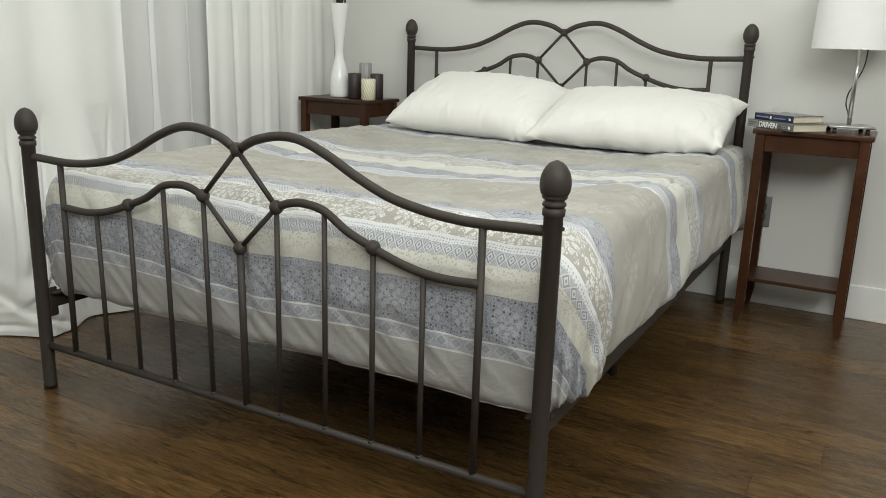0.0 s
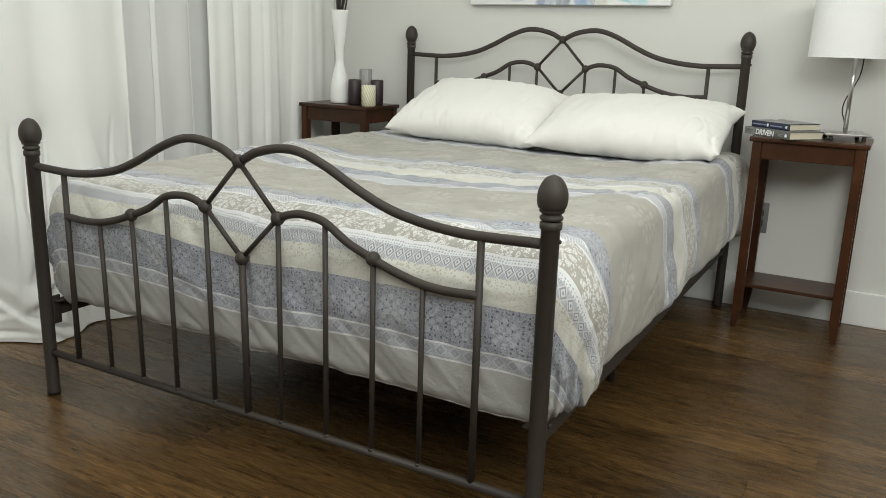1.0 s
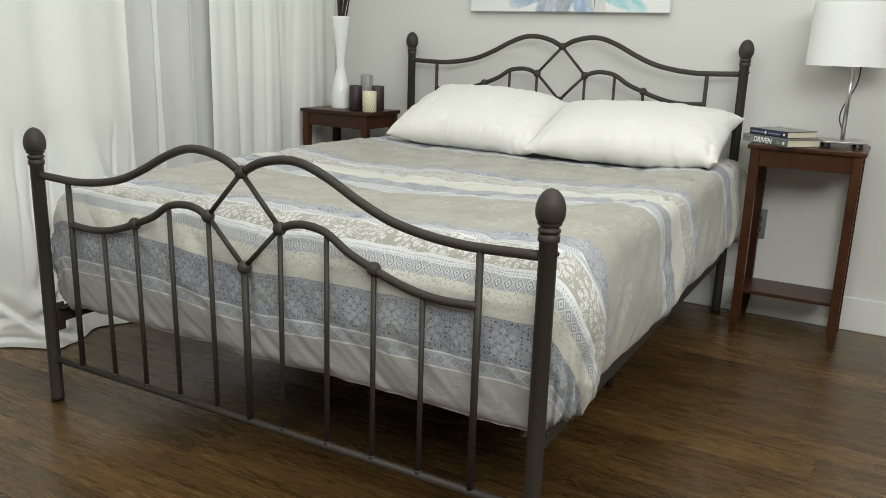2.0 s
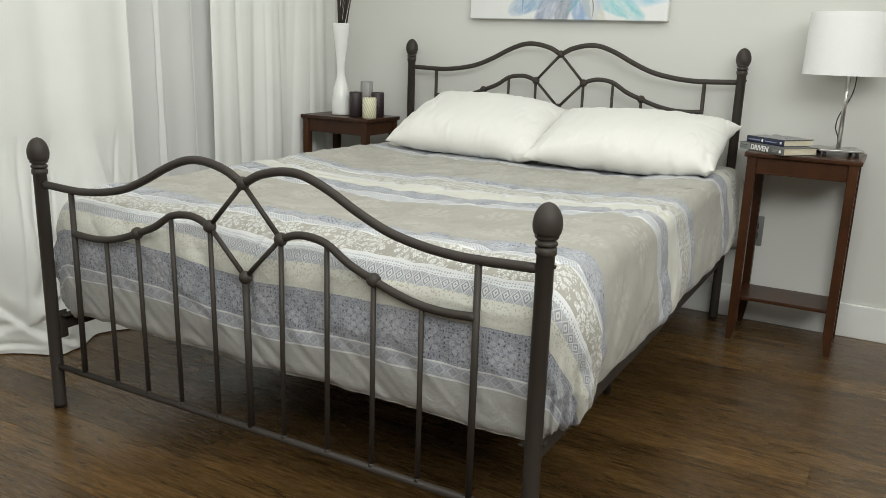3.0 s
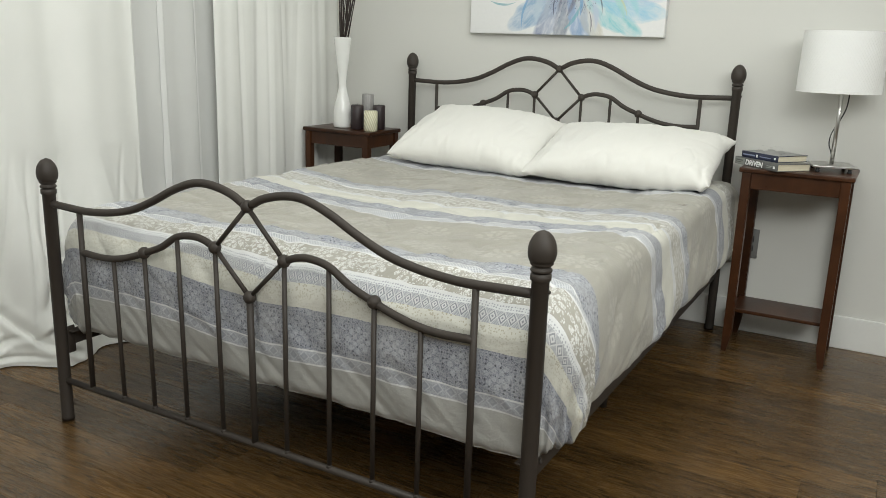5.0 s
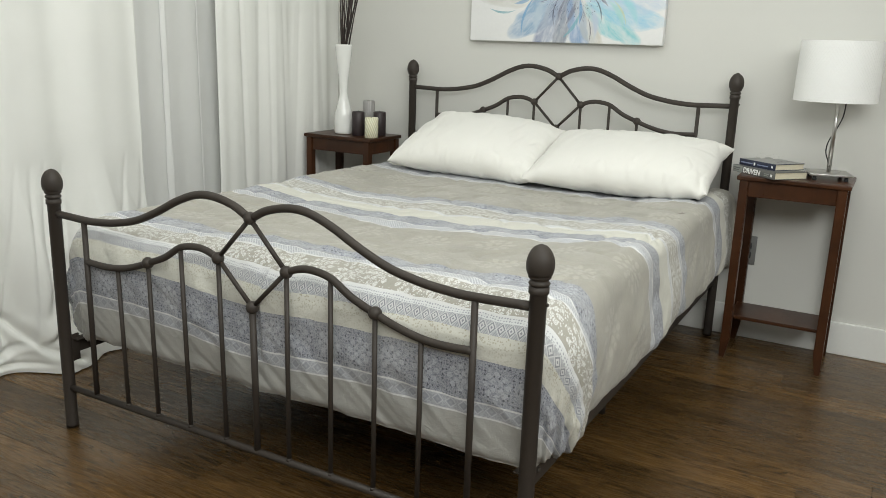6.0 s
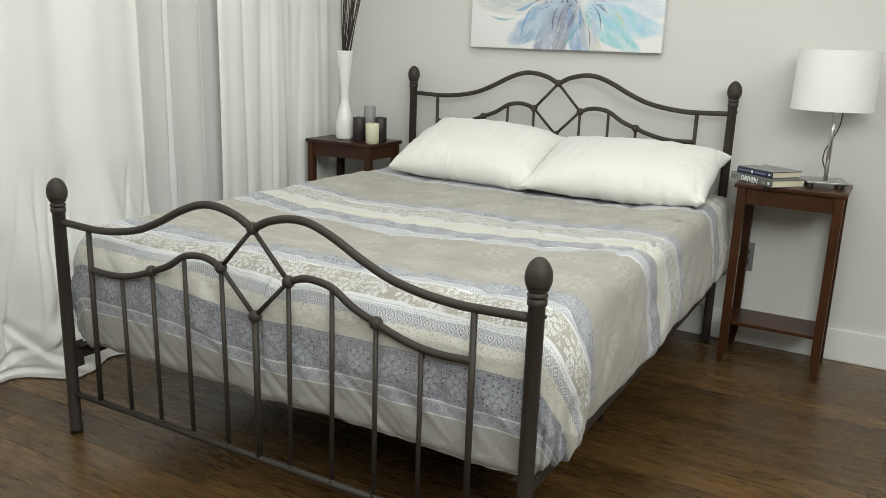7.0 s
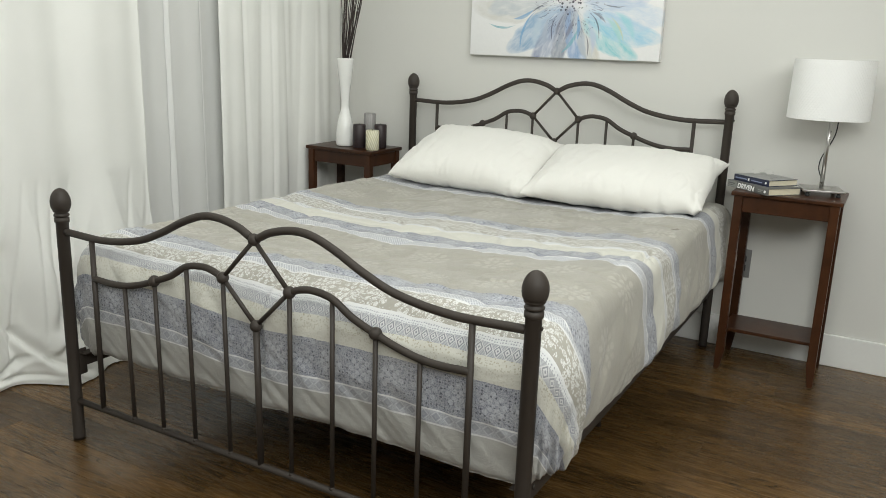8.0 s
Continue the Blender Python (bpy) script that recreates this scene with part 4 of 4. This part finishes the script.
# ---- picture ----
def flower_paint():
    m = Mat("painted_flower_canvas", 0.6)
    sep = m.node("ShaderNodeSeparateXYZ")
    co = m.co.outputs["Object"]
    m.link(co, sep.inputs[0])
    wx, wz = (m.noise(co, 7, 3) - 0.5) * 0.05, (m.noise(m.vec("Object", (1, 1, 1.3)), 9, 3) - 0.5) * 0.05
    x, z = m.ex(sep.outputs[0]) - 0.035 + wx, m.ex(sep.outputs[2]) - 0.25 + wz
    wash, fine = m.noise(co, 16, 4, 0.6), m.noise(co, 60, 4, 0.65)
    col = m.mix(fine, (0.78, 0.78, 0.775), (0.84, 0.84, 0.835))
    petals = [  # angle, start, length, half width, bend, colour, strength
        (197, 0.08, 0.40, 0.060, 0.5, (0.62, 0.61, 0.56), 0.55), (176, 0.05, 0.36, 0.060, -0.4, (0.50, 0.56, 0.62), 0.5), (228, 0.03, 0.34, 0.070, 0.5, (0.30, 0.44, 0.60), 0.8),
        (246, 0.03, 0.30, 0.055, 0.3, (0.28, 0.32, 0.46), 0.8), (263, 0.02, 0.28, 0.045, 0.2, (0.20, 0.20, 0.26), 0.8), (281, 0.02, 0.30, 0.050, -0.2, (0.18, 0.32, 0.58), 0.8),
        (296, 0.03, 0.32, 0.045, -0.2, (0.60, 0.57, 0.48), 0.55), (312, 0.10, 0.30, 0.055, -0.5, (0.30, 0.62, 0.66), 0.8), (326, 0.08, 0.38, 0.060, -0.5, (0.30, 0.58, 0.74), 0.7),
        (343, 0.06, 0.40, 0.070, -0.3, (0.48, 0.60, 0.74), 0.5), (10, 0.05, 0.34, 0.07, 0.2, (0.45, 0.55, 0.70), 0.5), (40, 0.05, 0.26, 0.06, 0.2, (0.32, 0.50, 0.70), 0.6),
        (75, 0.05, 0.24, 0.06, 0.1, (0.40, 0.46, 0.62), 0.6), (110, 0.05, 0.24, 0.06, -0.1, (0.30, 0.56, 0.66), 0.6), (145, 0.05, 0.30, 0.06, -0.2, (0.48, 0.54, 0.68), 0.6),
    ]
    ang = z.op("ARCTAN2", x)
    vec = m.node("ShaderNodeCombineXYZ")
    m.link((ang * 7.0).sock, vec.inputs[0])
    m.link(((x * x + z * z).op("SQRT") * 6.0).sock, vec.inputs[1])
    brush = m.noise(vec.outputs[0], 2.0, 4, 0.6, 0.5)

    def along(deg, bend):
        c, sn = math.cos(radians(deg)), math.sin(radians(deg))
        u = x * c + z * sn
        w = z * c - x * sn + u * u * bend
        return u, w
    for deg, start, length, half, bend, tone, strength in petals:
        u, w = along(deg, bend)
        p = (u - (start + length / 2)) / (length / 2)
        q = w / half
        body = (p * p + q * q) * -1.0 + 1.0
        soft = (body * 3.0).op("MINIMUM", 1.0).op("MAXIMUM", 0.0)
        rim = ((body - 0.10).mag() * -7.0 + 1.0).op("MAXIMUM", 0.0)
        col = m.mix(soft * ((wash * 1.2 + brush * 2.2 - 0.85).op("MAXIMUM", 0.0) * strength * 1.05 + rim * 0.35 * strength).op("MINIMUM", 1.0), col, tone)
    # a pale grey-blue wash behind the lower petals
    u, w = along(268, 0.0)
    veil = ((u - 0.16) / 0.17) * ((u - 0.16) / 0.17) + (w / 0.17) * (w / 0.17)
    col = m.mix(((veil * -1.0 + 1.0) * 2.0).most(0.0).least(1.0) * (brush * 1.3 - 0.25).most(0.0) * 0.75, col, (0.47, 0.55, 0.63))
    x, z = x - wx * 0.75, z - wz * 0.75
    dark, grey, teal, blue = (0.05, 0.05, 0.08), (0.22, 0.22, 0.27), (0.17, 0.42, 0.49), (0.16, 0.36, 0.60)
    arcs = [  # start, middle and end of a curved stroke, half width, colour
        (-0.40, -0.100, -0.330, -0.121, -0.256, -0.108, 0.0055, teal), (-0.275, -0.080, -0.220, -0.070, -0.165, -0.035, 0.010, blue), (-0.150, -0.040, -0.205, -0.100, -0.228, -0.240, 0.0060, blue),
        (-0.060, -0.060, -0.078, -0.115, -0.070, -0.185, 0.0032, dark), (0.050, -0.110, 0.020, -0.180, -0.030, -0.230, 0.0090, teal), (0.030, -0.055, 0.010, -0.120, -0.025, -0.185, 0.0130, grey),
        (0.100, -0.050, 0.135, -0.095, 0.145, -0.170, 0.0035, dark), (0.085, -0.140, 0.100, -0.180, 0.098, -0.245, 0.0030, dark), (-0.020, -0.050, -0.045, -0.100, -0.055, -0.150, 0.0060, grey), (0.040, -0.050, 0.052, -0.110, 0.045, -0.175, 0.0085, blue),
    ]
    sweeps = [
        (0.105, -0.045, 0.140, -0.060, 0.175, -0.095, 0.0070, grey), (0.150, -0.010, 0.200, -0.022, 0.260, -0.020, 0.0030, dark), (-0.115, -0.015, -0.150, -0.030, -0.180, -0.055, 0.0040, dark),
        (0.200, -0.040, 0.270, -0.090, 0.310, -0.180, 0.0230, (0.34, 0.64, 0.70)), (0.160, -0.060, 0.225, -0.120, 0.250, -0.200, 0.0170, (0.40, 0.66, 0.62)), (0.190, -0.060, 0.235, -0.110, 0.262, -0.180, 0.0050, (0.60, 0.66, 0.42)),
        (-0.110, -0.050, -0.150, -0.120, -0.160, -0.220, 0.0260, (0.50, 0.60, 0.68)), (-0.090, -0.060, -0.110, -0.130, -0.105, -0.210, 0.0150, (0.42, 0.48, 0.57)), (0.090, -0.080, 0.120, -0.150, 0.120, -0.240, 0.0200, (0.52, 0.58, 0.70)),
    ]
    for x0, z0, xm, zm, x1, z1, half, tone in arcs + sweeps:
        # the circle through the three points
        k = 2 * (x0 * (zm - z1) + xm * (z1 - z0) + x1 * (z0 - zm))
        q0, qm, q1 = x0 * x0 + z0 * z0, xm * xm + zm * zm, x1 * x1 + z1 * z1
        cx, cz = (q0 * (zm - z1) + qm * (z1 - z0) + q1 * (z0 - zm)) / k, (q0 * (x1 - xm) + qm * (x0 - x1) + q1 * (xm - x0)) / k
        dx, dz = x - cx, z - cz
        off = ((dx * dx + dz * dz).op("SQRT") - math.hypot(x0 - cx, z0 - cz)).mag()
        span = (x1 - x0) ** 2 + (z1 - z0) ** 2
        t = ((x - x0) * ((x1 - x0) / span) + (z - z0) * ((z1 - z0) / span)).most(0.0).least(1.0)
        edge = ((t * math.pi).op("SINE") * half - off) / (half * (0.6 if half > 0.012 else 0.25))
        near = ((x - xm) * (x - xm) + (z - zm) * (z - zm)).lt(span * 0.42)
        col = m.mix(edge.most(0.0).least(1.0) * near * (brush * 0.8 + 0.30).least(0.9), col, tone)
    r = (x * x + z * z).op("SQRT")
    spray = m.noise(vec.outputs[0], 5.0, 2, 0.5, 0.3).gt(0.60) * r.between(0.035, 0.17) * wash.gt(0.47)
    col = m.mix(spray * 0.65, col, (0.12, 0.13, 0.21))
    col = m.mix((r * -16.0 + 1.1).most(0.0) * (wash * 1.6 - 0.35).most(0.0).least(1.0) * 0.8, col, (0.26, 0.29, 0.40))
    dots = m.voronoi(co, 70).lt(0.36) * (r + (wash - 0.5) * 0.12).lt(0.060)
    col = m.mix(dots * 0.9, col, (0.03, 0.028, 0.05))
    specks = m.voronoi(co, 75).lt(0.22) * (r + (wash - 0.5) * 0.25).between(0.06, 0.15) * fine.gt(0.5)
    col = m.mix(specks * 0.85, col, (0.06, 0.05, 0.09))
    m.color(col)
    m.bump(m.noise(co, 400, 2), 0.2, 0.0008)
    return m.m


pic = thing("painting", pose(-0.036, Y1, 1.215), "unframed white canvas painting of a blue watercolour flower on the wall", "painting")
part("canvas", box(-0.458, 0.458, -0.037, -0.002, 0, 0.61, 0.003), flower_paint(), pic)

# ---- wall outlet ----
out = thing("wall_outlet", pose(0.860, Y1, 0.385), "grey wall outlet plate behind the side table", "outlet")
part("plate", box(-0.034, 0.034, -0.007, 0, -0.062, 0.062, 0.002), OUTLET, out)
part("cover_screw", lathe([(0.003, 0), (0.0035, 0.0015), (0.002, 0.002)], 10), STEEL, out, m=pose(0, -0.007, 0, 90, 0, 0))
for dz in (-0.02, 0.02):
    part("receptacle", box(-0.016, 0.016, -0.009, -0.0065, dz - 0.013, dz + 0.013, 0.002), DARK, out)

# ---- curtains ----
def panel_left(u, v):
    y = -0.75 + 1.52 * u
    z = 0.004 + 2.40 * (1 - v) ** 1.7
    low = max(0.0, 1 - z / 0.75)
    fold = 0.017 * math.sin(y * 19 + 0.8 * math.sin(z * 1.1) + 2.6) + 0.005 * math.sin(y * 37 + 1.3 + z * 0.4) + 0.012 * n2(y * 3, z * 0.9, 5)
    x = -1.275 + fold * (0.75 + 0.2 * z)
    # the cloth spreads out towards the floor
    bulge = 1 / (1 + math.exp(-(y - 0.17) * 40))
    x += low ** 1.6 * (0.135 * bulge - 0.02 * (1 - bulge))
    x += low * (0.010 * n2(y * 4 + z * 2.4, z * 1.3, 6) + 0.003 * n2(y * 16 + z * 6, z * 5, 8))
    mid = low ** 0.7 * (1 - low ** 5)
    x -= mid * (0.040 * max(0, 1 - 5 * abs(n2(y * 5.5 + z * 1.3, z * 0.5, 41))) + 0.022 * max(0, 1 - 5 * abs(n2(y * 11 - z * 1.6, z * 0.8, 43))))
    x += low * 0.016 * math.sin(y * 24 + z * 3.0)
    # the hem lies crumpled on the boards
    x += low ** 3 * 0.045 * math.exp(-((y - 0.235) / 0.045) ** 2)
    for y0, z0, y1, z1, dep, wide in ((0.13, 0.20, 0.215, 0.075, 0.030, 0.016), (0.215, 0.085, 0.30, 0.03, 0.024, 0.013), (0.33, 0.19, 0.225, 0.105, 0.022, 0.018), (0.05, 0.045, 0.155, 0.10, 0.026, 0.013), (0.02, 0.03, 0.19, 0.035, 0.020, 0.010), (0.34, 0.36, 0.24, 0.20, 0.014, 0.03), (0.12, 0.50, 0.16, 0.22, 0.012, 0.03)):
        ly, lz = y1 - y0, z1 - z0
        t = max(0.0, min(1.0, ((y - y0) * ly + (z - z0) * lz) / (ly * ly + lz * lz)))
        far = math.hypot(y - y0 - ly * t, z - z0 - lz * t)
        off = ((y - y0) * lz - (z - z0) * ly) / math.hypot(ly, lz)
        if far < 0.15:
            x += dep * (0.45 * math.exp(-((off - wide * 1.4) / wide) ** 2) * math.exp(-(far / (wide * 2.5)) ** 2) - math.exp(-(far / wide) ** 2))
    edge = y + 0.02 * (2.4 - z) / 2.4
    return (x, edge, z)


def panel_right(u, v):
    y = 1.192 + 0.893 * u
    z = 0.004 + 2.40 * (1 - v)
    fold = 0.013 * math.sin(y * 21 + 2.2 * n2(y * 3, z * 0.25, 3)) + 0.004 * math.sin(y * 58 + 2 * n2(y * 5, z * 0.4, 6)) + 0.014 * n2(y * 6, z * 0.3, 15)
    fold -= 0.012 * max(0.0, 1 - 5 * abs(n2(y * 6.5, z * 0.22, 44)))
    return (-1.285 + fold * (0.55 + 0.1 * z), y + 0.012 * math.sin(z * 1.2), z)


def panel_sheer(u, v):
    y = 0.55 + 0.85 * u
    z = 0.01 + 2.39 * (1 - v)
    x = -1.350 + 0.005 * math.sin(y * 40 + z * 0.3) + 0.006 * n2(y * 9, z * 0.5, 25)
    return (x, y, z)


def hanging(name, place, nu, nv, material, label, category):
    ob = part(name, sheet(nu, nv, place), material)
    mod = ob.modifiers.new("thickness", "SOLIDIFY")
    mod.thickness = 0.002
    return tagged(ob, label, category, "curtains at the window")


hanging("curtain", panel_left, 300, 190, CURTAIN, "long off-white curtain panel spreading onto the wooden floor", "curtain")
hanging("curtain", panel_right, 180, 60, CURTAIN, "long off-white curtain panel hanging in folds beside the vase", "curtain")
sheer = hanging("sheer_curtain", panel_sheer, 200, 30, SHEER, "grey translucent sheer curtain hanging between two panels", "curtain")


def seam(mid, half):
    """A sewn double edge down the sheer."""
    def at(u, v):
        z = 0.012 + 2.38 * (1 - v)
        y = mid + (2 * u - 1) * half * (1 + 0.6 * n2(z * 4, mid, 8)) - 0.012 * math.sin(z)
        return (panel_sheer((y - 0.55) / 0.85, v)[0] + 0.006, y, z)
    ob = part("sewn_edge", sheet(8, 50, at), SHEER_EDGE, sheer, "paler doubled edge")
    ob.modifiers.new("thickness", "SOLIDIFY").thickness = 0.001


seam(0.975, 0.015)
seam(1.165, 0.004)

# ---- floor ----
floor = structure("floor", box(X0 - 0.1, X1 + 0.1, Y0 - 0.1, Y1 + 0.1, -0.1, -0.008), UNDERLAY, "dark walnut plank floor with a soft sheen", "floor")
PW = 0.125
rng = random.Random(11)
lengths = (0.6, 0.9, 1.2, 1.5)


def plank_mesh(length):
    """One plank with its top edges eased very slightly; a hair of a joint stays open round it."""
    h, w, e = length / 2 - 0.0005, PW / 2 - 0.0006, 0.0003
    bm = bmesh.new()
    rings = [[bm.verts.new((sx * (h - d), sy * (w - d), z)) for sx, sy in ((-1, -1), (1, -1), (1, 1), (-1, 1))] for d, z in ((0, -0.008), (0, -e), (e, 0.0))]
    for p, q in zip(rings, rings[1:]):
        for k in range(4):
            bm.faces.new((p[k], p[(k + 1) % 4], q[(k + 1) % 4], q[k]))
    bm.faces.new(rings[0])
    bm.faces.new(rings[-1])
    return mesh_of("plank", bm, FLOOR, False)


planks = {n: plank_mesh(n) for n in lengths}
y = 0.35 - PW * math.floor((0.35 - Y0) / PW)
while y + PW < Y1 + 0.01:
    x = X0
    first = (-0.62 - X0) if abs(y - 0.35) < 0.01 else rng.uniform(0.3, 1.4)
    while x < X1 - 0.005:
        n = min(first or rng.choice(lengths[1:]), X1 - x)
        first = 0
        if X1 - x - n < 0.2:
            n = X1 - x
        if n not in planks:
            planks[n] = plank_mesh(n)
        ob = new("plank", planks[n])
        ob.parent = floor
        ob.matrix_basis = pose(x + n / 2, y + PW / 2, 0)
        x += n
    y += PW
